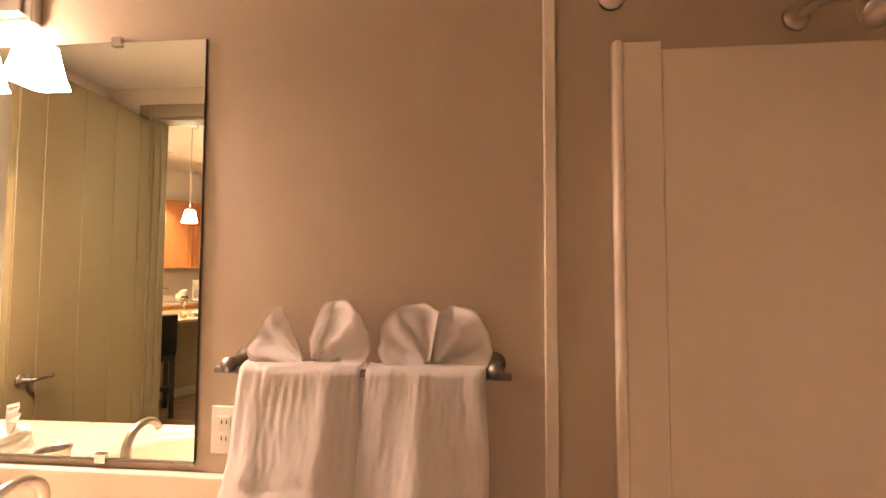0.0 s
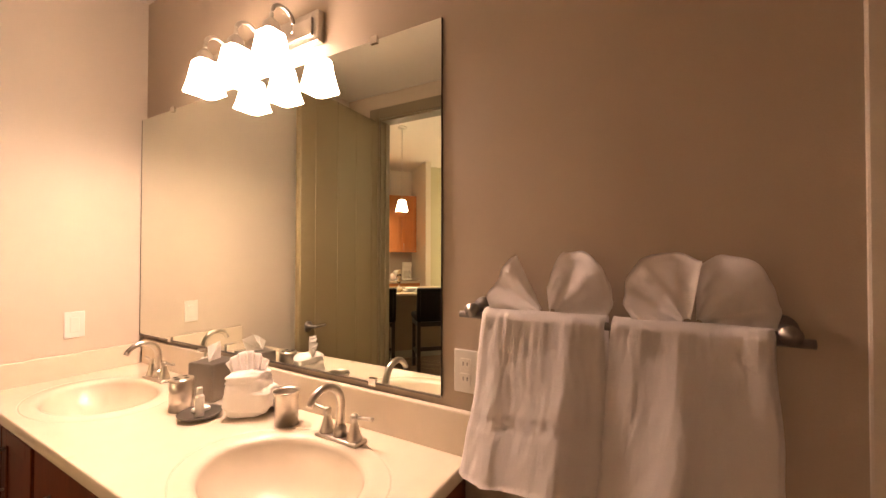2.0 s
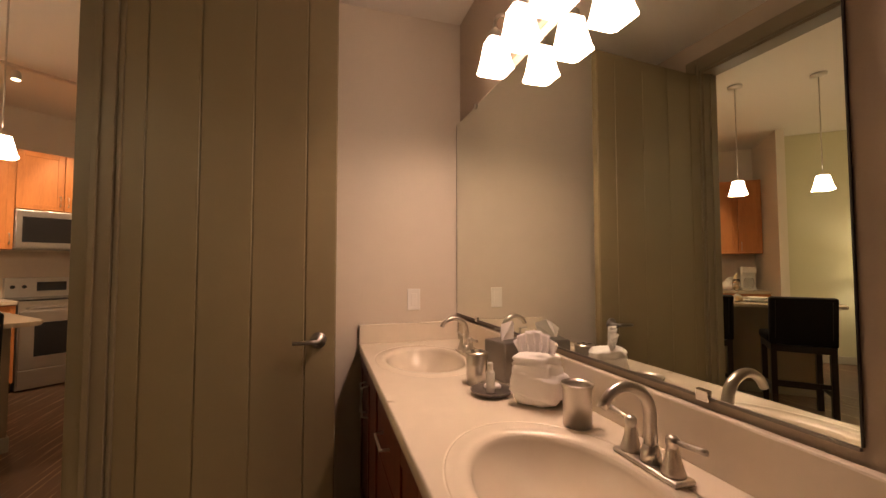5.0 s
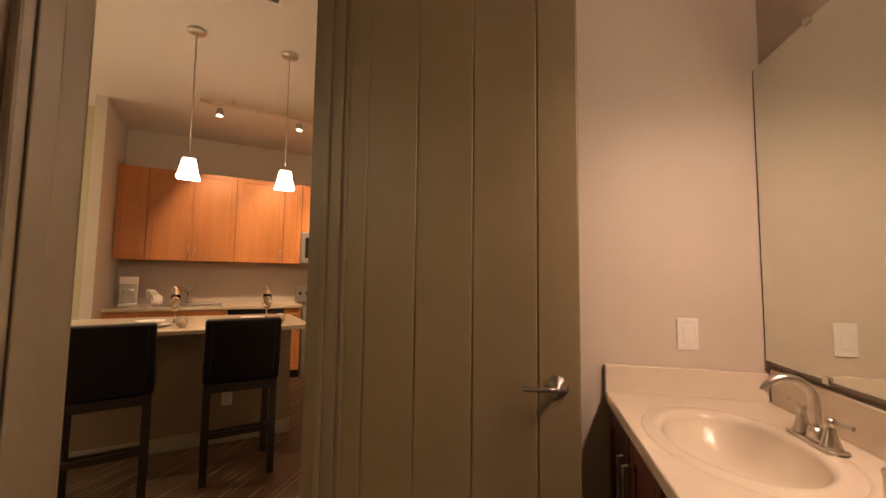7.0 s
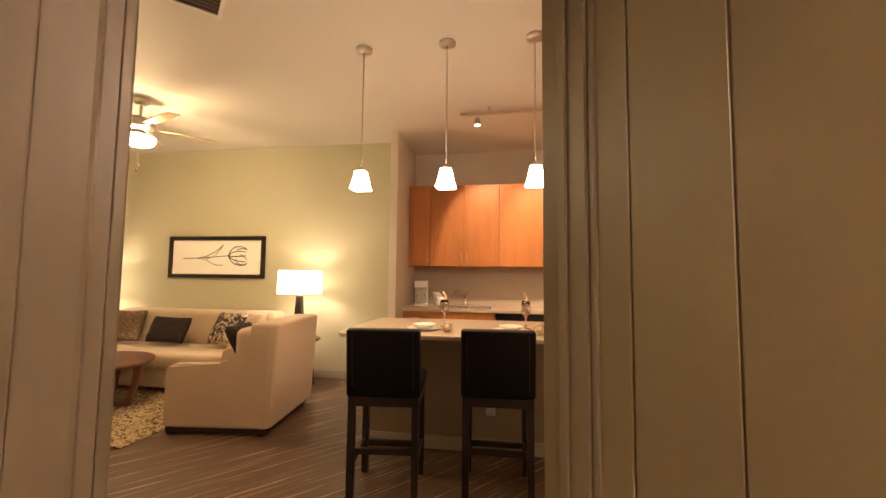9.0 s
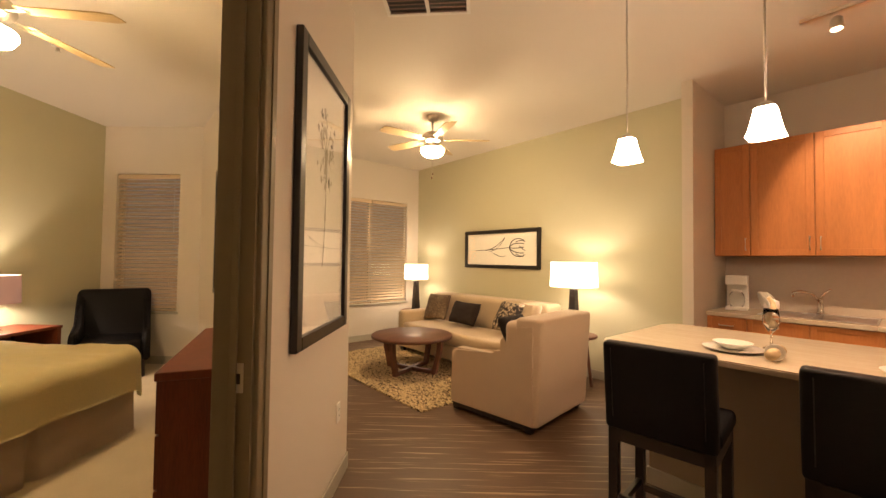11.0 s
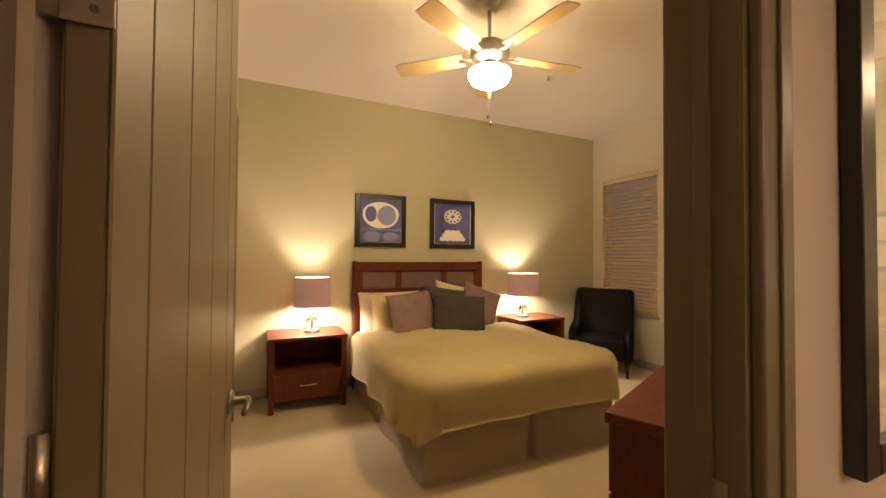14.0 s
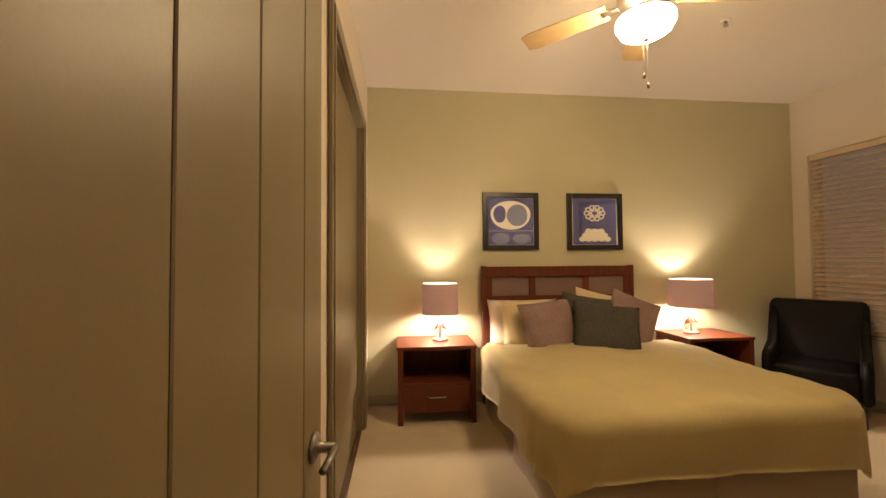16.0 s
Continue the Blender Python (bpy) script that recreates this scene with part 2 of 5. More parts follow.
def tube(bm, pts, r, n=10, r1=None):
    """A round tube along points, tapering from r to r1."""
    pts = [Vector(p) for p in pts]
    rings = []
    up = Vector((0, 0, 1))
    for i, p in enumerate(pts):
        d = (pts[min(i + 1, len(pts) - 1)] - pts[max(i - 1, 0)]).normalized()
        s = d.cross(up)
        s = d.cross(Vector((1, 0, 0))) if s.length < 0.1 else s
        s.normalize()
        w = s.cross(d)
        rr = r if r1 is None else r + (r1 - r) * i / (len(pts) - 1)
        rings.append([bm.verts.new(p + (s * math.cos(2 * math.pi * k / n) + w * math.sin(2 * math.pi * k / n)) * rr) for k in range(n)])
    for a, b in zip(rings, rings[1:]):
        for i in range(n):
            bm.faces.new((a[i], a[(i + 1) % n], b[(i + 1) % n], b[i]))
    bm.faces.new(rings[0][::-1])
    bm.faces.new(rings[-1])
    return bm


def T(pts, r, n=10, r1=None):
    return tube(bmesh.new(), pts, r, n, r1)


def arc(c, r, a0, a1, n, plane="xz"):
    out = []
    for i in range(n + 1):
        t = radians(a0 + (a1 - a0) * i / n)
        p = [c[0], c[1], c[2]]
        p["xyz".index(plane[0])] += r * math.cos(t)
        p["xyz".index(plane[1])] += r * math.sin(t)
        out.append(tuple(p))
    return out


def prism(bm, outline, z0, z1):
    lo = [bm.verts.new((x, y, z0)) for x, y in outline]
    hi = [bm.verts.new((x, y, z1)) for x, y in outline]
    n = len(outline)
    for i in range(n):
        bm.faces.new((lo[i], lo[(i + 1) % n], hi[(i + 1) % n], hi[i]))
    bm.faces.new(lo[::-1])
    bm.faces.new(hi)
    return bm


def flat(bm, outline, x, thick):
    """A plate in the yz plane, from x to x + thick."""
    lo = [bm.verts.new((x, a, b)) for a, b in outline]
    hi = [bm.verts.new((x + thick, a, b)) for a, b in outline]
    n = len(outline)
    for i in range(n):
        bm.faces.new((lo[i], lo[(i + 1) % n], hi[(i + 1) % n], hi[i]))
    bm.faces.new(lo[::-1])
    bm.faces.new(hi)
    return bm


def cushion(w, d, h, n=14, puff=0.5, seed=0.0, crease=0.012):
    """A soft pillow, w by d, h thick at its middle, with uneven folds; it lies on z = 0."""
    bm = bmesh.new()
    lay = []
    for side in (1, -1):
        grid = []
        for i in range(n + 1):
            row = []
            for j in range(n + 1):
                u, v = 2 * i / n - 1, 2 * j / n - 1
                e = max(0.0, (1 - u ** 4) * (1 - v ** 4)) ** puff
                pin = 1 - 0.06 * (1 - e)
                z = side * h / 2 * e + crease * noise.noise((u * 2.5 + seed, v * 2.5, side * 3)) * (0.3 + e)
                row.append(bm.verts.new((u * w / 2 * (1 - 0.05 * (1 - v * v) * abs(u)) * pin, v * d / 2 * (1 - 0.05 * (1 - u * u) * abs(v)) * pin, z + h / 2)))
            grid.append(row)
        lay.append(grid)
        for i in range(n):
            for j in range(n):
                bm.faces.new((grid[i][j], grid[i + 1][j], grid[i + 1][j + 1], grid[i][j + 1]))
    bmesh.ops.remove_doubles(bm, verts=bm.verts, dist=0.018 if h < 0.09 else 0.02)
    return bm


def block(w0, w1, d0, d1, z0, z1, soft=0.03):
    return B(w0, w1, d0, d1, z0, z1, bevel=soft, seg=4)


# Axes of the living room and kitchen: x runs from the window towards the kitchen, y towards the long green wall.
TURN = 41.41
K = pose(0, 0, 0, 0, 0, TURN)


def kit(u, v, z=0, turn=0):
    return K @ pose(-u, v, z, 0, 0, turn)


def wall(name, pieces, material, m=Matrix(), label="painted plaster wall"):
    bm = bmesh.new()
    for p in pieces:
        box(bm, *p)
    return solo(name, bm, material, m, label, "wall", kind="structure")


# ---- setting ----
ZC, ZB, DOOR_H = 3.02, 2.66, 2.46
BD0, BD1, BX, BT = -1.20, -0.325, -1.52, 0.10
solo("floor", B(-8, 8, -7, 9, -0.1, 0), FLOOR, pose(-3, 0, 0, 0, 0, 90), "brown plank floor with pale streaks", "floor", kind="structure")
bm = bmesh.new()
prism(bm, [(-1.80, -1.61), (-3.93, -1.61), (-6.27, -3.49), (-6.27, -5.27), (-1.80, -5.27)], 0.0, 0.012)
solo("floor_bedroom", bm, CARPET, Matrix(), "beige cut pile bedroom carpet", "carpet", kind="structure")
solo("floor_bathroom", B(BX, 0, -3.5, 0, 0, 0.012), TILE, Matrix(), "beige bathroom floor tiles", "floor", kind="structure")
solo("ceiling", B(-9.5, 1.4, -6.4, 6.0, ZC, ZC + 0.1), CEIL, Matrix(), "matt cream plaster ceiling", "ceiling", kind="structure")
solo("ceiling_bathroom", B(BX, 0, -3.5, 0, ZB, ZB + 0.1), CEIL, Matrix(), "matt cream bathroom ceiling", "ceiling", kind="structure")

# Wall tones carry the shade; only the lamplit vanity end takes the paler copy.
wall("wall_mirror", [(0, 0.12, -3.62, 0.12, 0, ZC)], BATH_SHADED, label="warm beige painted bathroom wall")
wall("wall_vanity_end", [(BX, 0, 0, 0.12, 0, ZC)], BATH_LIT, label="warm beige painted bathroom wall")
wall("wall_tub_end", [(BX, 0, -3.62, -3.5, 0, ZC)], BATH_SHADED)
wall("wall_bath_door", [(BX - 0.05, BX, BD1, 0, 0, ZC), (BX - 0.05, BX, BD0, BD1, DOOR_H, ZC), (BX - 0.05, BX, -3.5, BD0, 0, ZC)], BATH_SHADED, label="painted bathroom wall in the shaded tone, with a door opening")
wall("wall_hall", [(BX - BT, BX - 0.05, BD1, 2.63, 0, ZC), (BX - BT, BX - 0.05, BD0, BD1, DOOR_H, ZC), (BX - BT, BX - 0.05, -1.49, BD0, 0, ZC)], PAINT, label="beige painted hall wall")
wall("wall_bed_side", [(-1.80, BX - 0.05, -3.30, -1.61, 0, ZC), (-1.80, BX - 0.05, -4.75, -3.30, DOOR_H, ZC), (-1.80, BX - 0.05, -5.27, -4.75, 0, ZC)], PAINT, label="beige bedroom wall with a closet opening")
wall("wall_picture", [(-1.77, BX - 0.05, -1.61, -1.493, 0, ZC), (-2.68, -1.77, -1.61, -1.493, DOOR_H, ZC), (-3.95, -2.68, -1.61, -1.493, 0, ZC)], PAINT, label="beige wall beside the bedroom door")
wall("wall_headboard", [(-6.4, -1.6, -5.39, -5.27, 0, ZC)], GREEN, label="sage green painted bedroom wall")
BW0, BW1, BWZ0, BWZ1 = -5.10, -4.28, 0.66, 2.41
wall("wall_bed_window", [(-6.41, -6.27, -5.27, BW0, 0, ZC), (-6.41, -6.27, BW1, -3.4, 0, ZC), (-6.41, -6.27, BW0, BW1, 0, BWZ0), (-6.41, -6.27, BW0, BW1, BWZ1, ZC)], PAINT, label="beige wall with a window")
# in the turned axes: local x = -u, y = v
wall("wall_diagonal", [(-7.436, -3.934, 1.36, 1.478, 0, ZC)], PAINT, K)
wall("wall_bedroom_slant", [(-7.36, -4.75, 1.15, 1.356, 0.012, ZC)], PAINT, K, "slanting beige bedroom wall")
LW0, LW1 = 2.95, 4.39
wall("wall_living_window", [(-7.57, -7.436, 1.36, LW0, 0, ZC), (-7.57, -7.436, LW1, 4.76, 0, ZC), (-7.57, -7.436, LW0, LW1, 0, 0.61), (-7.57, -7.436, LW0, LW1, 2.37, ZC)], PAINT, K, "beige wall with a wide window")
wall("wall_green", [(-7.436, -2.88, 4.641, 4.76, 0, ZC)], GREEN, K, "sage green painted living room wall")
wall("wall_stub", [(-2.88, -2.79, 4.25, 5.2, 0, ZC)], PAINT, K, "narrow beige wall end beside the kitchen")
wall("wall_kitchen_back", [(-2.79, 0.6, 5.2, 5.32, 0, ZC)], PAINT, K)
wall("wall_kitchen_side", [(0.45, 0.57, 3.0, 5.2, 0, ZC)], PAINT, K)


def trim_run(name, pieces, m=Matrix(), material=None, label="taupe painted baseboard"):
    bm = bmesh.new()
    for p in pieces:
        box(bm, *p, bevel=0.003, seg=1)
    return solo(name, bm, material or BASEB, m, label, "baseboard", kind="structure")


trim_run("baseboard", [(-3.94, -2.78, -1.491, -1.478, 0, 0.1), (-1.69, -1.61, -1.491, -1.478, 0, 0.1)])
trim_run("baseboard", [(-7.43, -2.9, 4.627, 4.639, 0, 0.1), (-7.434, -7.421, 1.49, 4.62, 0, 0.1), (-2.895, -2.882, 4.26, 4.62, 0, 0.1), (-2.895, -2.79, 4.236, 4.248, 0, 0.1)], K)
trim_run("baseboard", [(-6.26, -1.82, -5.268, -5.255, 0.012, 0.11), (-1.816, -1.802, -5.25, -4.85, 0.012, 0.11), (-1.816, -1.802, -3.2, -2.6, 0.012, 0.11), (-6.268, -6.255, -5.25, -3.5, 0.012, 0.11)])
# Paler paint on this strip stands in for the lamplit side of a wall step.
trim_run("trim", [(-0.014, -0.001, -2.625, -2.596, 0.012, ZB)], Matrix(), PAINT, "pale vertical strip standing for the lit side of a wall step")


def doorway(name, m, width, thick, label, stop=True):
    """Casing and jambs round an opening: x across it from 0 to width, y through the wall from 0 to thick."""
    d = thing(name, m, label, "door frame", kind="structure")
    for x0, x1 in ((-0.004, 0.018), (width - 0.018, width + 0.004)):
        part("jamb", B(x0, x1, -0.004, thick + 0.004, 0, DOOR_H), TRIM, d)
    part("jamb", B(0.018, width - 0.018, -0.004, thick + 0.004, DOOR_H - 0.02, DOOR_H + 0.002), TRIM, d)
    for y0, y1 in ((-0.024, -0.004), (thick + 0.004, thick + 0.024)):
        for x0, x1 in ((-0.085, 0.006), (width - 0.006, width + 0.085)):
            part("casing", B(x0, x1, y0, y1, 0, DOOR_H + 0.08, bevel=0.005), TRIM, d)
            c = (x0 + x1) / 2
            yy = (y0 - 0.006, y0) if y0 < 0 else (y1, y1 + 0.006)
            part("casing_bead", B(c - 0.028, c + 0.004, *yy, 0, DOOR_H + 0.05, bevel=0.002), TRIM, d)
        part("casing", B(0.006, width - 0.006, y0, y1, DOOR_H - 0.006, DOOR_H + 0.08, bevel=0.005), TRIM, d)
    if stop:
        for x0, x1 in ((0.018, 0.03), (width - 0.03, width - 0.018)):
            part("door_stop", B(x0, x1, thick * 0.42, thick * 0.62, 0, DOOR_H - 0.02, bevel=0.002), TRIM, d)
    return d


doorway("door_frame_bath", pose(BX, BD0, 0, 0, 0, 90), BD1 - BD0, BT, "taupe painted bathroom door frame")
bedframe = doorway("door_frame_bedroom", pose(-2.68, -1.61, 0), 0.91, 0.117, "taupe painted bedroom door frame with a strike plate")
part("strike_plate", B(0.018, 0.021, 0.06, 0.095, 0.90, 1.0, bevel=0.001), NICKEL, bedframe, "brushed nickel strike plate")
part("strike_hole", B(0.021, 0.0225, 0.07, 0.085, 0.93, 0.965), ESPR, bedframe)
doorway("door_frame_closet", pose(BX - 0.07, -4.75, 0, 0, 0, 90), 1.45, 0.21, "taupe painted closet door frame")


def plank_door(name, m, width, label, side):
    """Leaf along local x from the hinge; its visible face at y = 0 looks towards -y; side: +1 if the lever points back to the hinge."""
    d = thing(name, m, label, "door", kind="structure")
    part("core", B(0, width, 0.005, 0.037, 0.01, DOOR_H - 0.03), DOORP, d)
    edges = [0.0, 0.13 * width, 0.36 * width, 0.60 * width, 0.85 * width, width]
    for a, b in zip(edges, edges[1:]):
        for y0, y1 in ((0, 0.005), (0.037, 0.042)):
            part("plank", B(a + 0.002, b - 0.002, y0, y1, 0.01, DOOR_H - 0.03, bevel=0.0024, seg=1), DOORP, d)
    for s in (-1, 1):
        y = 0 if s < 0 else 0.042
        h = part("handle", L([(0.033, 0), (0.033, 0.006 * s), (0.027, 0.012 * s), (0.012, 0.016 * s), (0.011, 0.05 * s)], 28, at=(width - 0.068, y, 0.945), axis="y"), PEWTER, d, "brushed nickel lever handle on a round rose", True)
        part("lever", T([(width - 0.066, y + 0.05 * s, 0.945), (width - 0.09, y + 0.053 * s, 0.946), (width - 0.12, y + 0.052 * s, 0.944), (width - 0.165, y + 0.049 * s, 0.942)], 0.0095, 12, 0.008), PEWTER, h, "", True)
    for z in (0.25, 1.15, 2.1):
        part("hinge", T([(-0.006, 0.046, z - 0.045), (-0.006, 0.046, z + 0.045)], 0.007, 10), NICKEL, d, "nickel butt hinge", True)
    return d


plank_door("door_bath", pose(BX - 0.008, -0.32, 0, 0, 0, -4), 0.835, "taupe plank door standing open against the vanity end", 1)
bdoor = plank_door("door_bedroom", pose(-1.855, -1.618, 0, 0, 0, -94.5), 0.86, "taupe plank bedroom door standing open", 1)
hp = thing("hinge_plate", pose(-1.822, -1.6165, 1.62), "brushed nickel hinge leaf screwed to the door edge", "hinge")
part("plate", B(-0.034, 0.008, 0.0, 0.003, -0.045, 0.045, bevel=0.0012), NICKEL, hp)
part("knuckle", T([(0.015, 0.004, -0.045), (0.015, 0.004, 0.045)], 0.007, 12), NICKEL, hp, "", True)
for dz, dx in ((-0.03, -0.018), (0, -0.006), (0.03, -0.018)):
    part("screw", L([(0.004, 0.003), (0.004, 0.0042)], 10, at=(dx, 0, dz), axis="y"), PEWTER, hp)
closet = thing("closet_door", pose(-1.74, -4.75, 0), "taupe panel closet door, closed", "door", kind="structure")
part("panel", B(-0.02, 0.02, 0.02, 1.43, 0.02, DOOR_H - 0.02, bevel=0.004), DOORP, closet)
part("knob", L([(0.02, 0), (0.026, -0.02), (0.012, -0.045)], 16, at=(-0.02, 1.36, 0.95), axis="x"), NICKEL, closet, "", True)


def window(name, m, w, z0, z1, panels, label):
    """Opening in a wall: local x out of doors, y across from 0 to w."""
    win = thing(name, m, label, "window", kind="structure")
    f = 0.045
    for y0, y1, a, b in ((0, f, z0, z1), (w - f, w, z0, z1), (f, w - f, z0, z0 + f), (f, w - f, z1 - f, z1)):
        part("window_frame", B(0.06, 0.11, y0, y1, a, b, bevel=0.004), WHITEP, win)
    for i in range(1, panels):
        part("mullion", B(0.06, 0.11, w * i / panels - 0.03, w * i / panels + 0.03, z0 + f, z1 - f, bevel=0.004), WHITEP, win)
    part("mullion", B(0.065, 0.105, f, w - f, z0 + 0.42, z0 + 0.46, bevel=0.003), WHITEP, win)
    pane = part("pane", B(0.084, 0.088, f, w - f, z0 + f, z1 - f), GLASS, win)
    pane.visible_shadow = False
    part("window_sill", B(-0.03, 0.06, -0.02, w + 0.02, z0 - 0.025, z0 + 0.002, bevel=0.005), BASEB, win)
    return win


def blind(m, w, z0, z1, panels, tilt, label):
    b = thing("window_blind", m, label, "blind")
    for k in range(panels):
        a, c = w * k / panels + 0.006, w * (k + 1) / panels - 0.006
        part("headrail", B(0.0, 0.05, a, c, z1 - 0.06, z1 - 0.004, bevel=0.004), BLIND, b)
        bm = B(-0.024, 0.024, a, c, -0.0014, 0.0014)
        me = mesh_of(bm, "slat", BLIND)
        z = z1 - 0.09
        while z > z0 + 0.05:
            s = new("slat", me)
            s.parent = b
            s.matrix_local = pose(0.027, 0, z, 0, tilt + random.uniform(-2, 2), 0)
            z -= 0.047
        part("bottom_rail", B(0.005, 0.05, a, c, z0 + 0.008, z0 + 0.028, bevel=0.004), BLIND, b)
        for f in (0.14, 0.86):
            y = a + (c - a) * f
            part("cord", T([(0.0, y, z0 + 0.02), (0.0, y, z1 - 0.05)], 0.0015, 6), BLIND, b)
        part("wand", T([(-0.01, a + 0.06, z1 - 0.06), (-0.012, a + 0.06, z1 - 0.75)], 0.004, 6), WHITEP, b)
    return b


window("window_1", pose(-6.27, BW1, 0, 0, 0, 180), BW1 - BW0, BWZ0, BWZ1, 1, "bedroom window with a white frame")
blind(pose(-6.28, BW1, 0, 0, 0, 180), BW1 - BW0, BWZ0, BWZ1, 1, -46, "cream slatted blind, nearly closed")
window("window_2", K @ pose(-7.436, LW1, 0, 0, 0, 180), LW1 - LW0, 0.61, 2.37, 2, "wide living room window with a white frame")
blind(K @ pose(-7.446, LW1, 0, 0, 0, 180), LW1 - LW0, 0.61, 2.37, 2, -42, "cream slatted blind, half open")
solo("backdrop", B(-0.02, 0.02, -6, 6, -3, 7), DUSK, pose(-11.5, -5.5, 0, 0, 0, 20), "blue dusk outdoors", "backdrop", kind="structure")


def plate(m, kind_, label):
    """A wall plate in the xz plane, looking towards -y."""
    p = thing(kind_, m, label, kind_.replace("_", " "))
    part("cover", B(-0.036, 0.036, -0.006, 0, -0.058, 0.058, bevel=0.003), WHITEP, p)
    if kind_ == "light_switch":
        part("rocker", B(-0.016, 0.016, -0.009, -0.006, -0.033, 0.033, bevel=0.0015), WHITEP, p)
    else:
        for z in (-0.02, 0.02):
            s = part("socket", B(-0.016, 0.016, -0.0085, -0.006, z - 0.015, z + 0.015, bevel=0.0015), WHITEP, p)
            for x in (-0.006, 0.006):
                part("slot", B(x - 0.0012, x + 0.0012, -0.0092, -0.0085, z - 0.004, z + 0.006), ESPR, s)
    return p


plate(pose(-0.272, 0, 1.073), "light_switch", "white rocker switch plate on the beige wall")
plate(pose(0, -1.822, 1.072, 0, 0, -90), "wall_outlet", "white double outlet beside the mirror")
plate(pose(BX, -1.36, 1.17, 0, 0, 90), "light_switch", "white switch plate beside the bathroom door")
plate(pose(-3.73, -1.493, 0.43, 0, 0, 180), "wall_outlet", "white outlet low on the picture wall")
plate(K @ pose(-7.436, 4.52, 0.38, 0, 0, 90), "wall_outlet", "white outlet low beside the window")
plate(K @ pose(-1.65, 2.85, 0.33), "wall_outlet", "white outlet on the bar front")
plate(K @ pose(-1.22, 5.198, 1.17), "wall_outlet", "white outlet on the kitchen backsplash")


# ---- bathroom ----
mir = thing("wall_mirror_glass", pose(0, -1.744, 0, 0, 0, 0.6), "large frameless wall mirror on clips above the vanity", "mirror")
part("mirror_glass", B(-0.006, -0.001, 0, 1.736, 0.993, 2.06), MIRROR, mir)
part("mirror_edge", B(-0.0065, -0.0012, -0.0025, -0.0005, 0.993, 2.06), ESPR, mir)
part("mirror_channel", B(-0.009, -0.001, 0, 1.736, 0.987, 0.9925), PEWTER, mir)
part("mirror_edge", B(-0.0065, -0.0012, 1.7365, 1.7395, 0.993, 2.06), ESPR, mir)
for y, z in ((0.244, 2.06), (1.444, 2.06), (0.244, 0.993), (1.444, 0.993)):
    part("clip", B(-0.012, -0.001, y - 0.014, y + 0.014, z - 0.012, z + 0.012, bevel=0.002), CHROME, mir)

CT = 0.85


def counter_half(bm, cy, y0, y1):
    """One half of the top: rings run from the drain out over the rim and groove to the rectangle's edge."""
    cx, rx, ry = -0.315, 0.165, 0.228
    x0, x1 = -0.565, -0.012
    angles = [2 * math.pi * k / 112 for k in range(112)]
    for qx, qy in ((x0, y0), (x0, y1), (x1, y0), (x1, y1)):
        c = math.atan2(qy - cy, qx - cx) % (2 * math.pi)
        k = min(range(112), key=lambda n: abs(angles[n] - c))
        angles[k] = c
    ds = [0.12, 0.25, 0.4, 0.55, 0.68, 0.78, 0.86, 0.91, 0.945, 0.97, 0.985, 1.0, 1.012, 1.03, 1.06, 1.1, 1.16, 1.24, 1.285, 1.30, 1.31, 1.32, 1.335]
    rings = []
    for d in ds + [1.0, 2.0]:
        ring = []
        for a in angles:
            c, n = math.cos(a), math.sin(a)
            edge = min(((x1 if c > 0 else x0) - cx) / c if abs(c) > 1e-6 else 9, ((y1 if n > 0 else y0) - cy) / n if abs(n) > 1e-6 else 9)
            el = 1 / math.hypot(c / rx, n / ry)
            if len(rings) >= len(ds):
                r = edge * (0.97 if d == 1.0 else 1.0)
                z = CT
            else:
                r = min(el * d, edge * (0.80 + 0.1 * d / 1.335))
                z = CT
                if d < 1.0:
                    z -= 0.13 * (1 - d ** 2.6) ** 0.75 - 0.0
                z -= 0.006 * math.exp(-((d - 1.0) / 0.03) ** 2) if d >= 1.0 else 0.006
                z += 0.003 * math.exp(-((d - 1.12) / 0.09) ** 2) if d > 1.0 else 0
                z -= 0.0035 if abs(d - 1.31) < 0.004 else 0
            ring.append(bm.verts.new((cx + r * c, cy + r * n, z)))
        rings.append(ring)
    m = len(angles)
    for a, b in zip(rings, rings[1:]):
        for k in range(m):
            bm.faces.new((a[k], a[(k + 1) % m], b[(k + 1) % m], b[k]))
    bm.faces.new(rings[0])


def counter_top():
    bm = bmesh.new()
    counter_half(bm, -0.43, -0.93, -0.012)
    counter_half(bm, -1.47, -1.845, -0.93)
    edge = [e for e in bm.edges if e.is_boundary and not all(abs(v.co.y + 0.93) < 1e-4 for v in e.verts)]
    r = bmesh.ops.extrude_edge_only(bm, edges=edge)
    for v in [g for g in r["geom"] if isinstance(g, bmesh.types.BMVert)]:
        v.co.z = CT - 0.032
    return bm


ctop = thing("vanity_countertop", Matrix(), "cream cultured marble countertop with two moulded oval basins", "countertop")
part("top", counter_top(), CERAM, ctop, "", True)
part("backsplash", B(-0.024, -0.002, -1.845, -0.026, CT - 0.003, 0.968, bevel=0.005), CERAM, ctop)
part("backsplash", B(-0.565, -0.026, -0.026, -0.004, CT - 0.003, 0.95, bevel=0.004), CERAM, ctop)
for cy in (-0.43, -1.47):
    dr = part("drain", L([(0.026, 0), (0.026, 0.005), (0.018, 0.006), (0.017, 0.011), (0.0, 0.013)], 24, at=(-0.315, cy, CT - 0.137)), CHROME, ctop, "chrome pop-up drain", True)
van = thing("vanity_cabinet", Matrix(), "cherry wood double vanity cabinet with nickel bar handles", "cabinet")
part("body", B(-0.53, -0.012, -1.825, -0.03, 0.1, 0.70), CHERRY, van)
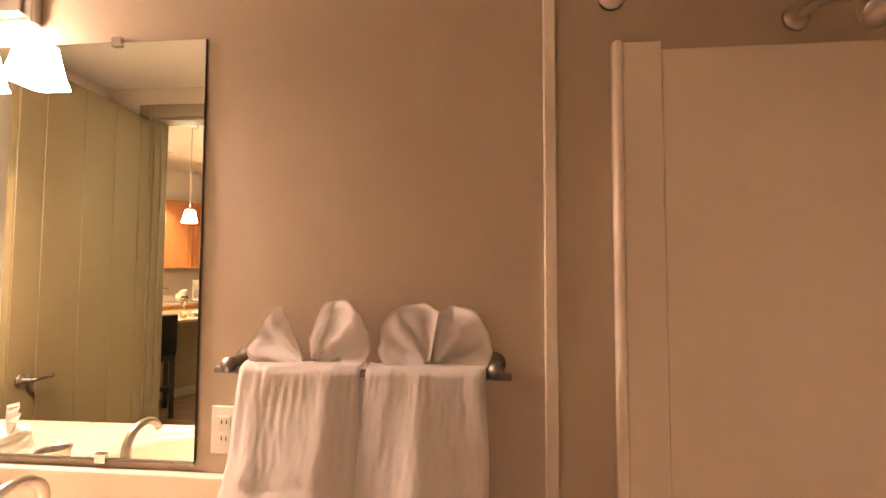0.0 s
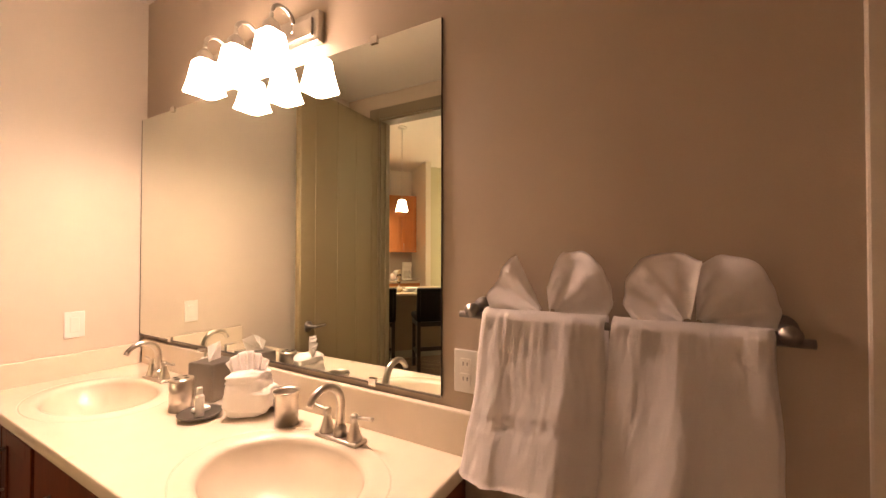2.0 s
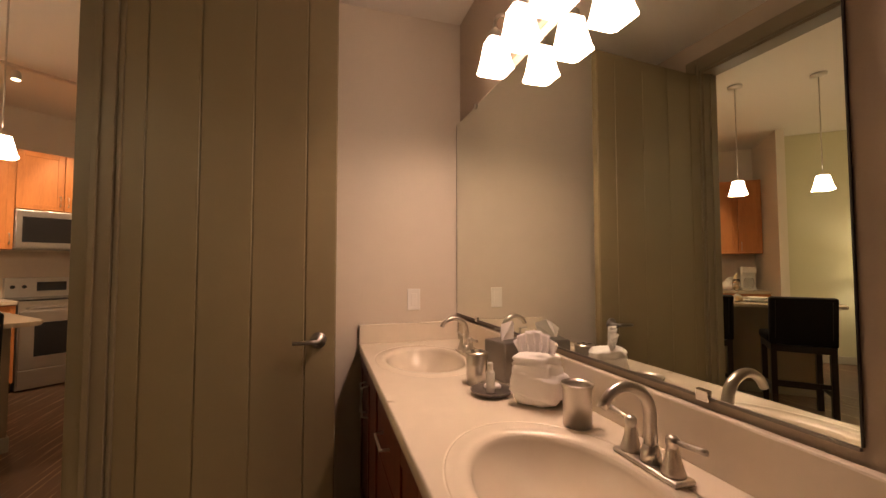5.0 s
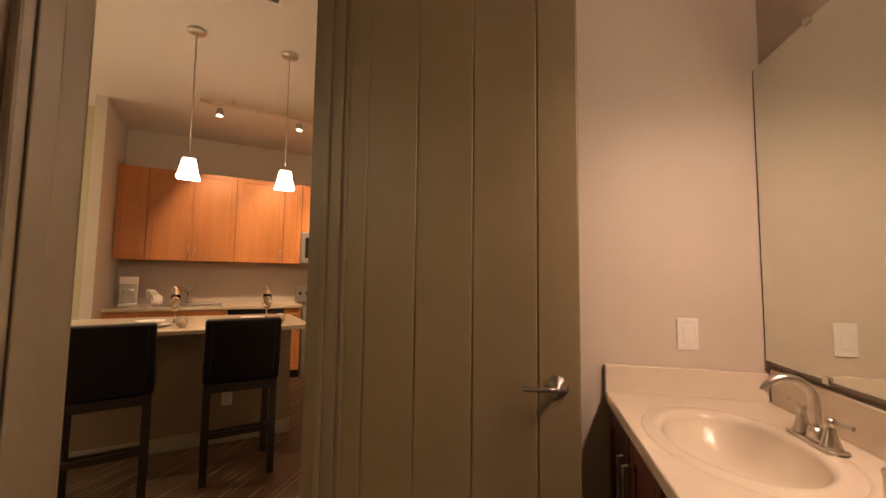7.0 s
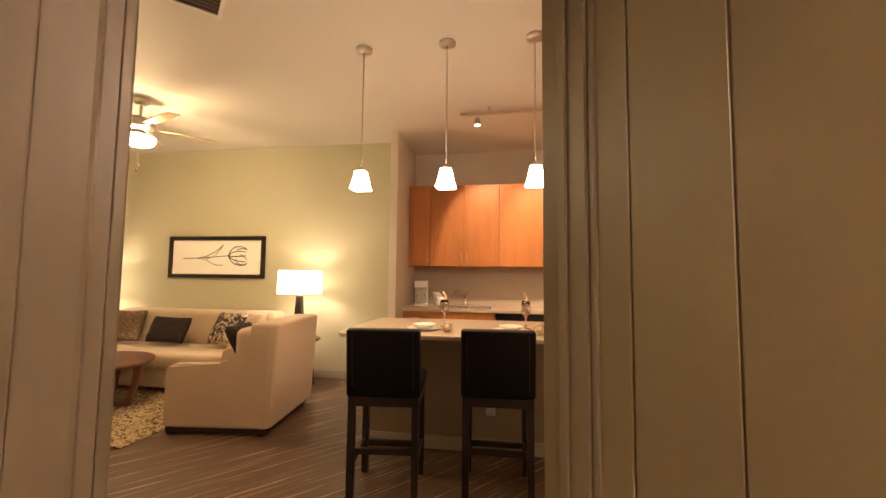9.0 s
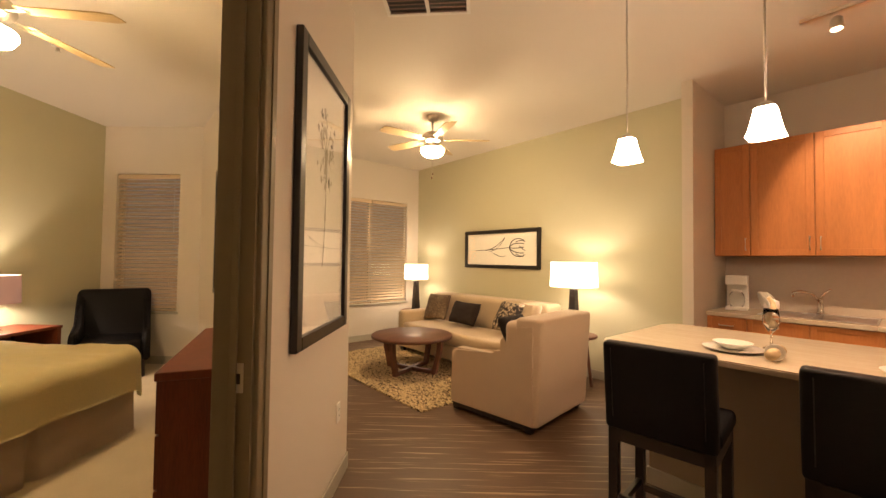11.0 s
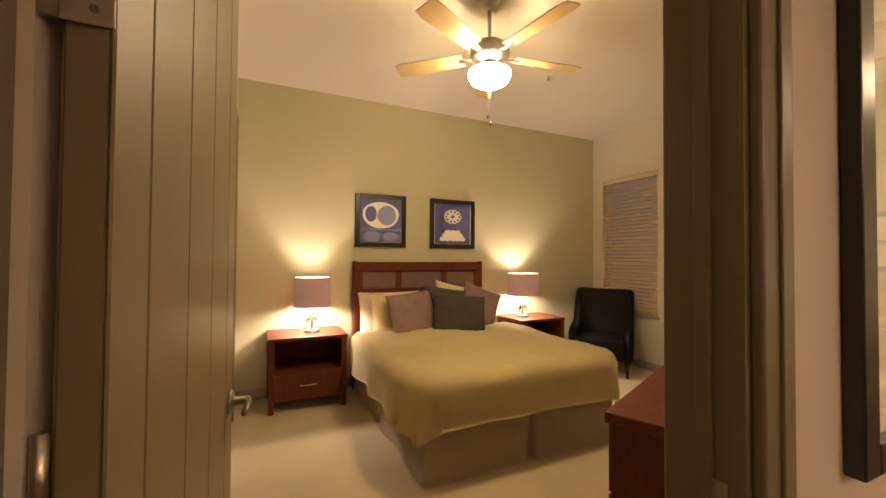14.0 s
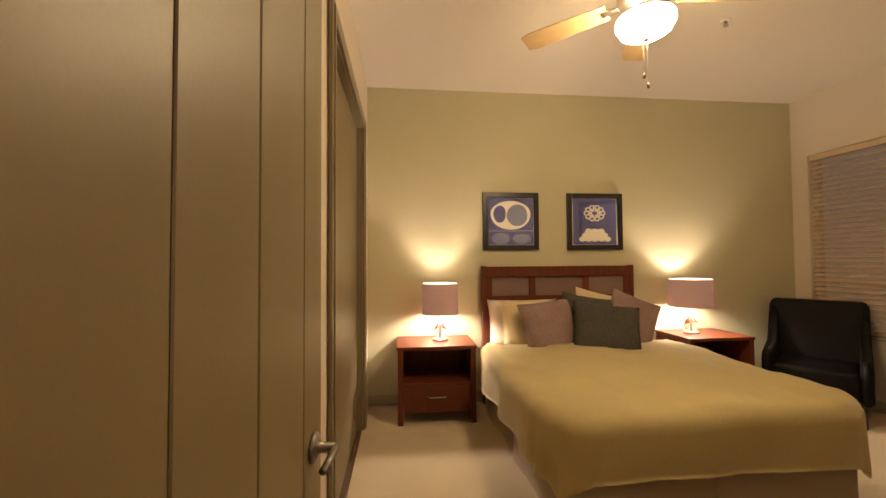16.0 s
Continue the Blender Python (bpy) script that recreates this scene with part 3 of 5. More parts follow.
part("front_rail", B(-0.53, -0.50, -1.825, -0.03, 0.70, CT - 0.034), CHERRY, van)
part("end_panel", B(-0.50, -0.012, -1.825, -1.81, 0.70, CT - 0.034), CHERRY, van)
part("toe_kick", B(-0.47, -0.02, -1.82, -0.03, 0.012, 0.1), ESPR, van)
yy = -0.035
for w, typ in ((0.30, "d"), (0.30, "d2"), (0.42, "w"), (0.30, "d"), (0.42, "d2")):
    a, b = yy - w + 0.004, yy - 0.004
    if typ == "w":
        for z0, z1 in ((0.12, 0.36), (0.368, 0.59), (0.598, 0.80)):
            dw = part("drawer", B(-0.55, -0.53, a, b, z0, z1, bevel=0.003), CHERRY, van)
            hz = (z0 + z1) / 2
            part("handle", T([(-0.55, (a + b) / 2 - 0.065, hz), (-0.578, (a + b) / 2 - 0.06, hz), (-0.578, (a + b) / 2 + 0.06, hz), (-0.55, (a + b) / 2 + 0.065, hz)], 0.005, 8), NICKEL, dw, "nickel bar handle", True)
    else:
        dw = part("door", B(-0.55, -0.53, a, b, 0.12, 0.80, bevel=0.003), CHERRY, van)
        for p in ((a, a + 0.05, 0.12, 0.80), (b - 0.05, b, 0.12, 0.80), (a + 0.05, b - 0.05, 0.12, 0.17), (a + 0.05, b - 0.05, 0.75, 0.80)):
            part("rail", B(-0.556, -0.55, *p, bevel=0.002), CHERRY, dw)
        hy = a + 0.03 if typ == "d" else b - 0.03
        part("handle", T([(-0.556, hy, 0.60), (-0.582, hy, 0.605), (-0.582, hy, 0.73), (-0.556, hy, 0.735)], 0.005, 8), NICKEL, dw, "nickel bar handle", True)
    yy -= w


def basin_tap(y, group):
    f = thing("basin_faucet", pose(-0.115, y, CT + 0.001), "brushed nickel two-handle faucet with a high arched spout", "faucet", group)
    part("base_plate", B(-0.026, 0.026, -0.082, 0.082, 0, 0.012, bevel=0.006, seg=3), NICKEL, f, "", True)
    part("spout", T([(0, 0, 0.01), (0, 0, 0.09)] + arc((-0.06, 0, 0.105), 0.06, 0, 158, 14), 0.013, 14, 0.0095), NICKEL, f, "", True)
    part("collar", L([(0.021, 0.01), (0.019, 0.03), (0.014, 0.045)], 20), NICKEL, f, "", True)
    for s in (-1, 1):
        h = part("handle", L([(0.023, 0.01), (0.021, 0.018), (0.015, 0.038), (0.0105, 0.06), (0.0095, 0.064), (0.012, 0.068), (0.012, 0.078), (0.008, 0.083), (0, 0.084)], 20, at=(0, s * 0.053, 0)), NICKEL, f, "", True)
        part("lever", T([(0, s * 0.053, 0.074), (0.003, s * 0.085, 0.076), (0.004, s * 0.108, 0.078), (0.005, s * 0.118, 0.079)], 0.0048, 10, 0.006), NICKEL, h, "", True)
    return f


basin_tap(-0.40, "vanity faucets")
basin_tap(-1.47, "vanity faucets")

# lamp above the mirror
vl = thing("vanity_light", pose(0, -0.945, 2.17), "three-light nickel vanity fixture with glowing square glass shades", "wall lamp")
part("backplate", B(-0.028, -0.001, -0.325, 0.325, -0.055, 0.055, bevel=0.004), NICKEL, vl)
part("backplate_bead", B(-0.036, -0.028, -0.30, 0.30, -0.032, 0.032, bevel=0.004), NICKEL, vl)


def square_shade(bm, z0, z1, w0, w1, at=(0, 0, 0), flare=0.25):
    """A square glass shade, w0 wide at the bottom and w1 at the top, with gently bowed sides and an open bottom."""
    rings = []
    for k in range(7):
        t = k / 6
        w = (w0 + (w1 - w0) * (t ** 0.75)) / 2
        z = z0 + (z1 - z0) * t
        c = 0.25 * w
        ring = [(w, -w + c), (w, w - c), (w - c, w), (-w + c, w), (-w, w - c), (-w, -w + c), (-w + c, -w), (w - c, -w)]
        rings.append([bm.verts.new((at[0] + x, at[1] + y, at[2] + z)) for x, y in ring])
    for a, b in zip(rings, rings[1:]):
        for i in range(8):
            bm.faces.new((a[i], a[(i + 1) % 8], b[(i + 1) % 8], b[i]))
    bm.faces.new(rings[-1])
    return bm


for y in (-0.2, 0, 0.2):
    part("arm", T([(-0.03, y, 0)] + arc((-0.074, y, 0.03), 0.044, 0, 0, 1) + arc((-0.074, y, 0.03), 0.044, 10, 180, 12) + [(-0.118, y, 0.0)], 0.0075, 10), NICKEL, vl, "", True)
    part("socket_cup", L([(0.024, -0.045), (0.03, -0.035), (0.028, -0.01), (0.016, 0.004), (0.008, 0.012)], 20, at=(-0.118, y, 0)), NICKEL, vl, "", True)
    part("shade", square_shade(bmesh.new(), -0.158, -0.04, 0.12, 0.072, (-0.118, y, 0)), G_BATH, vl, "glowing frosted square glass shade", True)
    lamp("vanity_bulb", (-0.118, -0.945 + y, 2.17 - 0.125), BATH_BULB, 0.03, (1.0, 0.635, 0.50))

# towel bar and towels
tb = thing("towel_bar", pose(0, -2.178, 1.238), "brushed nickel towel bar with two round posts", "towel bar")
for s in (-1, 1):
    part("post", L([(0.027, 0), (0.026, -0.012), (0.015, -0.02), (0.013, -0.055), (0.017, -0.065), (0.017, -0.085), (0.0, -0.09)], 22, at=(0, s * 0.302, 0.012), axis="x"), PEWTER, tb, "", True)
part("rail", T([(-0.075, -0.335, 0), (-0.075, 0.335, 0)], 0.0085, 12), PEWTER, tb, "", True)


def hung_towel(y0, y1, front, back, seed, band):
    """A folded towel over the bar: the section follows the bar, creases run down and deepen towards the hem."""
    bm = bmesh.new()
    n = 72
    rnd = random.Random(seed)
    creases = [(rnd.uniform(0.1, 0.92), rnd.uniform(0.04, 0.09), rnd.uniform(-0.004, 0.018), rnd.uniform(-0.06, 0.06)) for _ in range(5)]
    prof = []
    r = 0.026
    for k in range(26):
        prof.append((-r - 0.006 - 0.05 * (1 - k / 25) ** 1.2, -front * (1 - k / 25)))
    for k in range(1, 10):
        t = math.pi * k / 10
        prof.append((-(r + 0.006) * math.cos(t), (r - 0.004) * math.sin(t)))
    for k in range(18):
        prof.append((r + 0.006, -back * k / 17))
    rows = []
    for j in range(n + 1):
        f = j / n
        row = []
        for k, (x, z) in enumerate(prof):
            hang = max(0.0, -z) / front
            fold = 0.004 * noise.noise((f * 6, z * 9, seed)) + 0.0025 * noise.noise((f * 26, z * 26, seed))
            for c, w, amp, drift in creases:
                fold += amp * min(1, 0.08 + 1.0 * hang) * math.exp(-((f - c - drift * hang) / (w * (1 + 0.8 * hang))) ** 2)
            fold += 0.018 * hang * math.sin(f * 7 + seed)
            if k >= 34:
                fold *= 0.25
            edge = 0.010 * math.exp(-((1 - abs(2 * f - 1)) / 0.05) ** 2)
            y = y0 + (y1 - y0) * (f + (f - 0.5) * 0.16 * hang) + 0.020 * hang * hang + 0.007 * noise.noise((z * 9, seed + f * 2, 1))
            zz = z + (0.020 * math.sin(f * 5 + seed) * hang - 0.3 * abs(fold) * hang if k < 26 else 0)
            if k < 26 and band and abs(-z - front * 0.64) < 0.011:
                fold -= 0.006
            row.append(bm.verts.new((x - fold + edge, y, zz)))
        rows.append(row)
    for a, b in zip(rows, rows[1:]):
        for k in range(len(prof) - 1):
            bm.faces.new((a[k], a[k + 1], b[k + 1], b[k]))
    bmesh.ops.solidify(bm, geom=bm.faces, thickness=0.012)
    return bm


def petal(a0, a1, reach, folds, seed):
    """One upright leaf of a gathered washcloth: pleats run out from its base; y across, z up; reach gives the outline."""
    bm = bmesh.new()
    n, m_ = 56, 18
    rows = []
    for i in range(m_ + 1):
        s = i / m_
        row = []
        for j in range(n + 1):
            f = j / n
            ang = radians(a0 + (a1 - a0) * f)
            q = f * (len(reach) - 1)
            k = min(int(q), len(reach) - 2)
            w = q - k
            w = w * w * (3 - 2 * w)
            rad = 1.07 * (0.10 + 0.90 * s) * (reach[k] * (1 - w) + reach[k + 1] * w)
            x = 0.018 * s ** 0.75 * math.sin(f * math.pi * 2 * folds + seed) * (1 - 0.3 * s) - 0.03 * math.sin(math.pi * f) * s * (1 - s)
            x += 0.004 * noise.noise((f * 6, s * 6, seed)) - (0.003 if s > 0.93 else 0)
            row.append(bm.verts.new((x, math.cos(ang) * rad, math.sin(ang) * rad)))
        rows.append(row)
    for a, b in zip(rows, rows[1:]):
        for j in range(n):
            bm.faces.new((a[j], a[j + 1], b[j + 1], b[j]))
    bmesh.ops.solidify(bm, geom=bm.faces, thickness=0.009)
    return bm


def soft(w, d, h, square, seed, rumple):
    """A rounded bundle of cloth standing on z = 0, with drawn creases."""
    bm = bmesh.new()
    nu, nv = 56, 22
    rows = []
    for i in range(nv + 1):
        b = -math.pi / 2 + math.pi * i / nv
        row = []
        for j in range(nu):
            a = 2 * math.pi * j / nu
            sp = lambda v: math.copysign(abs(v) ** square, v)
            x, y, z = sp(math.cos(b)) * sp(math.cos(a)), sp(math.cos(b)) * sp(math.sin(a)), sp(math.sin(b))
            k = 1 + rumple * noise.noise((x * 2.2 + seed, y * 2.2, z * 3)) + 0.5 * rumple * math.sin(9 * z + 3 * x - 2 * y + seed)
            row.append(bm.verts.new((x * w / 2 * k, y * d / 2 * k, max(0.0, (z * k + 1) * h / 2))))
        rows.append(row)
    for a, b in zip(rows, rows[1:]):
        for j in range(nu):
            bm.faces.new((a[j], a[(j + 1) % nu], b[(j + 1) % nu], b[j]))
    bmesh.ops.remove_doubles(bm, verts=bm.verts, dist=0.0003)
    return bm


def pleats(w, h, n_ridge):
    bm = bmesh.new()
    n, m_ = 90, 8
    rows = []
    for i in range(m_ + 1):
        s = i / m_
        rows.append([bm.verts.new((0.013 * math.sin(2 * math.pi * n_ridge * j / n) * (0.5 + 0.5 * s) - 0.02 * s, (j / n - 0.5) * w * (0.8 + 0.35 * s), h * s * (1 - 0.45 * (2 * j / n - 1) ** 2))) for j in range(n + 1)])
    for a, b in zip(rows, rows[1:]):
        for j in range(n):
            bm.faces.new((a[j], a[j + 1], b[j + 1], b[j]))
    bmesh.ops.solidify(bm, geom=bm.faces, thickness=0.007)
    return bm


solo("hand_towel", hung_towel(-1.912, -2.186, 0.345, 0.31, 4, True), TOWEL, pose(-0.075, 0, 1.238), "white terry towel with a woven band hung over the bar", "towel", "towels on the bar", smooth=True)
solo("hand_towel", hung_towel(-2.198, -2.458, 0.355, 0.32, 11, False), TOWEL, pose(-0.075, 0, 1.238), "white terry towel hung over the bar", "towel", "towels on the bar", smooth=True)
fan1 = thing("fan_folded_cloth", pose(-0.078, -2.064, 1.252, 0, -9, 180), "white washcloth folded into a pointed and a rounded leaf", "washcloth", "folded washcloths")
part("petal", petal(177, 119, (0.125, 0.138, 0.136, 0.140, 0.146), 1.5, 0.4), TOWEL, fan1, "", True, pose(0, -0.006, 0))
part("petal", petal(97, 2, (0.060, 0.138, 0.152, 0.146, 0.136, 0.126, 0.112), 1.7, 2.2), TOWEL, fan1, "", True, pose(-0.008, 0.004, 0))
fan2 = thing("fan_folded_cloth", pose(-0.078, -2.338, 1.252, 0, -9, 180), "white washcloth folded into a broad upright fan", "washcloth", "folded washcloths")
part("petal", petal(178, 80, (0.092, 0.116, 0.134, 0.142, 0.138, 0.118), 2.0, 0.9), TOWEL, fan2, "", True, pose(0, -0.004, 0))
part("petal", petal(88, 2, (0.112, 0.140, 0.146, 0.136, 0.128, 0.112), 1.7, 3.0), TOWEL, fan2, "", True, pose(-0.010, 0.006, 0))

# things on the counter
cup = thing("tumbler", pose(-0.125, -1.245, CT + 0.001), "brushed nickel tumbler with a rolled rim", "tumbler")
part("cup", L([(0.036, 0), (0.036, 0.09), (0.040, 0.1), (0.041, 0.104), (0.038, 0.106), (0.033, 0.098), (0.032, 0.012), (0, 0.011)], 32), NICKEL, cup, "", True)
tooth = thing("toothbrush_holder", pose(-0.235, -0.835, CT + 0.001), "brushed nickel toothbrush holder with a slotted lid", "toothbrush holder")
part("cup", L([(0.037, 0), (0.037, 0.098), (0.035, 0.1)], 32), NICKEL, tooth, "", True)
part("lid", L([(0.038, 0.1), (0.038, 0.106), (0.034, 0.109), (0, 0.109)], 32), NICKEL, tooth)
for k in range(4):
    part("slot", L([(0.008, 0.1092), (0.008, 0.1100)], 14, at=(0.02 * math.cos(k * 1.57 + 0.5), 0.02 * math.sin(k * 1.57 + 0.5), 0)), ESPR, tooth)
tray = thing("soap_tray", pose(-0.235, -0.955, CT + 0.001), "round brushed nickel soap dish", "soap dish")
part("dish", L([(0.045, 0), (0.06, 0.006), (0.066, 0.014), (0.067, 0.016), (0.062, 0.014), (0.045, 0.009), (0, 0.008)], 36), PEWTER, tray, "", True)
bott = thing("lotion_bottle", pose(-0.245, -0.97, CT + 0.011), "small white lotion bottle with a cap", "bottle")
part("bottle", L([(0.014, 0), (0.014, 0.06), (0.010, 0.068)], 20), WHITEP, bott, "", True)
part("cap", L([(0.009, 0.068), (0.009, 0.09), (0.007, 0.092)], 16), WHITEP, bott)
soap = thing("soap_bar", pose(-0.222, -0.935, CT + 0.011), "small wrapped white soap bar", "soap")
part("bar", B(-0.025, 0.025, -0.016, 0.016, 0, 0.014, bevel=0.005, seg=3), TOWEL, soap)
tis = thing("tissue_box", pose(-0.10, -0.80, CT + 0.001, 0, 0, 12), "square brushed nickel tissue box cover with a white tissue", "tissue box")
part("cover", B(-0.062, 0.062, -0.062, 0.062, 0, 0.135, bevel=0.006), PEWTER, tis)
bm = bmesh.new()
v = [bm.verts.new(p) for p in ((-0.03, -0.004, 0.13), (0.03, 0.004, 0.13), (0.045, 0.02, 0.185), (0.012, -0.012, 0.205), (-0.02, 0.014, 0.19), (-0.04, -0.01, 0.17))]
for a, b, c in ((0, 1, 2), (0, 2, 3), (0, 3, 4), (0, 4, 5)):
    bm.faces.new((v[a], v[b], v[c]))
bmesh.ops.solidify(bm, geom=bm.faces, thickness=0.002)
part("tissue", bm, TOWEL, tis)
pump = thing("soap_pump", pose(-0.06, -0.66, CT + 0.001), "slim clear soap bottle with a pump", "soap dispenser")
part("bottle", L([(0.026, 0), (0.026, 0.1), (0.012, 0.118)], 20), WHITEP, pump, "", True)
part("pump_head", T([(0, 0, 0.118), (0, 0, 0.15), (-0.03, 0, 0.152)], 0.005, 8), NICKEL, pump)


def rolled(r, length, seed):
    bm = bmesh.new()
    n, turns = 90, 3.2
    cols = []
    for i in range(n + 1):
        t = i / n
        a = t * turns * 2 * math.pi + seed
        rr = r * (0.15 + 0.85 * t) * (1 + 0.02 * math.sin(7 * a))
        cols.append([bm.verts.new((rr * math.cos(a), y, rr * math.sin(a) + r)) for y in [length * (k / 5 - 0.5) for k in range(6)]])
    for a, b in zip(cols, cols[1:]):
        for k in range(5):
            bm.faces.new((a[k], a[k + 1], b[k + 1], b[k]))
    bmesh.ops.solidify(bm, geom=bm.faces, thickness=0.006)
    return bm


stackt = thing("towel_bundle", pose(-0.14, -1.075, CT + 0.001, 0, 0, 38), "white towels bundled together with a pleated fan on top", "towel")
part("wrap", soft(0.115, 0.135, 0.135, 0.5, 1.0, 0.05), TOWEL, stackt, "", True)
part("band", soft(0.124, 0.146, 0.085, 0.42, 5.0, 0.07), TOWEL, stackt, "", True, pose(0, 0, 0.018, 4, 3, 0))
part("fold", soft(0.108, 0.13, 0.05, 0.6, 8.0, 0.10), TOWEL, stackt, "", True, pose(0, 0, 0.10, -5, 4, 0))
part("pleats", pleats(0.12, 0.085, 5.5), TOWEL, stackt, "", True, pose(-0.005, 0, 0.128, 0, 8, 0))
solo("rolled_washcloth", rolled(0.038, 0.14, 0.3), TOWEL, pose(-0.06, -1.09, CT + 0.001, 0, 0, 4), "white washcloth rolled up behind the bundle", "washcloth", smooth=True)

# shower end
sur = thing("shower_surround", pose(0, -2.752, 0), "ivory fibreglass shower surround with a rounded flange", "shower surround")
part("flange", B(-0.030, -0.001, -0.022, 0, 0.012, 2.0, bevel=0.009, seg=4), FIBER, sur, "", True)
part("return", B(-0.018, -0.001, -0.112, -0.022, 0.012, 1.998, bevel=0.004), FIBER, sur)
part("panel", B(-0.012, -0.001, -0.745, -0.112, 0.012, 1.982, bevel=0.004), FIBER, sur)
part("panel", B(BX + 0.002, -0.012, -0.746, -0.734, 0.012, 1.982, bevel=0.004), FIBER, sur)
tubb = thing("bathtub", pose(BX / 2, -3.13, 0.012), "ivory bathtub with a broad rim", "bathtub")
part("apron", B(-0.73, 0.73, 0.33, 0.36, 0, 0.45, bevel=0.01), FIBER, tubb)
for p in ((-0.73, 0.73, 0.26, 0.33), (-0.73, 0.73, -0.36, -0.30), (-0.73, -0.65, -0.30, 0.26), (0.65, 0.73, -0.30, 0.26)):
    part("rim", B(*p, 0.40, 0.45, bevel=0.01), FIBER, tubb)
part("basin", B(-0.65, 0.65, -0.30, 0.26, 0.0, 0.10, bevel=0.02), FIBER, tubb)
sh = thing("wall_shower_fixture", pose(0, -3.166, 2.045), "brushed nickel shower head on a bent arm", "shower head")
part("flange", L([(0.03, 0), (0.028, -0.008), (0.012, -0.014)], 24, axis="x"), NICKEL, sh, "", True)
part("arm", T([(-0.005, 0, 0), (-0.06, -0.008, 0.0), (-0.10, -0.015, -0.018), (-0.135, -0.022, -0.045)], 0.009, 12), NICKEL, sh, "", True)
part("head", lathe(bmesh.new(), [(0.012, 0.0), (0.020, -0.015), (0.034, -0.045), (0.040, -0.06), (0.038, -0.066), (0, -0.066)], 26), NICKEL, sh, "", True, pose(-0.13, -0.021, -0.04, 0, 40, 8))
rod = thing("curtain_rod", pose(0, -2.758, 2.115), "nickel shower curtain rod with a round flange", "curtain rod")
part("rail", T([(-0.005, 0, 0), (BX + 0.005, 0, 0)], 0.012, 12), NICKEL, rod, "", True)
part("flange", L([(0.032, -0.001), (0.030, -0.01), (0.016, -0.018)], 24, axis="x"), NICKEL, rod, "", True)
part("flange", L([(0.032, BX + 0.001), (0.030, BX + 0.01), (0.016, BX + 0.018)], 24, axis="x"), NICKEL, rod, "", True)


# ---- pictures ----
def ellipse(cy, cz, ry, rz, n=28, wob=0.0, seed=0):
    return [(cy + ry * math.cos(2 * math.pi * i / n) * (1 + wob * math.sin(3 * 2 * math.pi * i / n + seed)), cz + rz * math.sin(2 * math.pi * i / n) * (1 + wob * math.cos(2 * 2 * math.pi * i / n + seed))) for i in range(n)]


def picture(m, w, h, border, label, depth=0.03):
    """Local -x looks into the room, y across, z up; origin at the middle, on the wall."""
    p = thing("framed_picture", m, label, "picture")
    for y0, y1, z0, z1 in ((-w / 2, -w / 2 + border, -h / 2, h / 2), (w / 2 - border, w / 2, -h / 2, h / 2), (-w / 2 + border, w / 2 - border, -h / 2, -h / 2 + border), (-w / 2 + border, w / 2 - border, h / 2 - border, h / 2)):
        part("frame", B(-depth, -0.001, y0, y1, z0, z1, bevel=0.004), FRAMEB, p)
    part("paper", B(-0.012, -0.002, -w / 2 + border, w / 2 - border, -h / 2 + border, h / 2 - border), PAPER, p)
    g = part("glazing", B(-0.0175, -0.0160, -w / 2 + border, w / 2 - border, -h / 2 + border, h / 2 - border), GLASS, p)
    g.visible_shadow = False
    return p


def stroke(p, pts, r, material, name="ink_line"):
    part(name, T([(-0.0125, a, b) for a, b in pts], r, 6), material, p)


def bez(a, b, c, n=10):
    return [tuple((1 - t) ** 2 * a[i] + 2 * t * (1 - t) * b[i] + t * t * c[i] for i in (0, 1)) for t in [k / n for k in range(n + 1)]]


# tall flower print in the hall; local y runs along world +x here (looks towards +y)
pw, phh = 0.79, 1.40
hall = picture(pose(-3.372, -1.493, 1.655, 0, 0, -90), pw, phh, 0.06, "tall black-framed print of a pale flower on ivory paper", 0.034)
stroke(hall, bez((0.03, -0.34), (-0.02, -0.05), (0.0, 0.22)), 0.0018, PALEINK)
rnd = random.Random(21)
for k in range(46):
    a, r = rnd.uniform(0, 2 * math.pi), rnd.uniform(0.35, 1.0)
    part("ink_blot", flat(bmesh.new(), ellipse(0.16 * r * math.cos(a), 0.27 + 0.23 * r * math.sin(a), rnd.uniform(0.004, 0.016), rnd.uniform(0.006, 0.026), 12, 0.25, k), -0.0135 - 0.00002 * k, 0.001), INK if k % 7 == 0 else PALEINK, hall)
for k in range(9):
    a = radians(40 * k + 10)
    stroke(hall, bez((0.0, 0.24), (0.05 * math.cos(a), 0.25 + 0.07 * math.sin(a)), (0.11 * math.cos(a), 0.26 + 0.17 * math.sin(a))), 0.0013, PALEINK)
part("ink_blot", flat(bmesh.new(), ellipse(0.0, 0.22, 0.022, 0.045, 16, 0.25, 1), -0.0147, 0.001), PALEINK, hall)
part("ink_blot", flat(bmesh.new(), ellipse(0.0, -0.08, 0.009, 0.03, 14, 0.1, 1), -0.0135, 0.001), PALEINK, hall)

# tulip print above the sofa: wall looks towards -y of the turned axes
tul = picture(K @ pose(-5.415, 4.641, 1.528, 0, 0, 90), 1.437, 0.566, 0.052, "wide black-framed ink drawing of a lying tulip", 0.035)
S = -1


def ty(a):
    return a * S


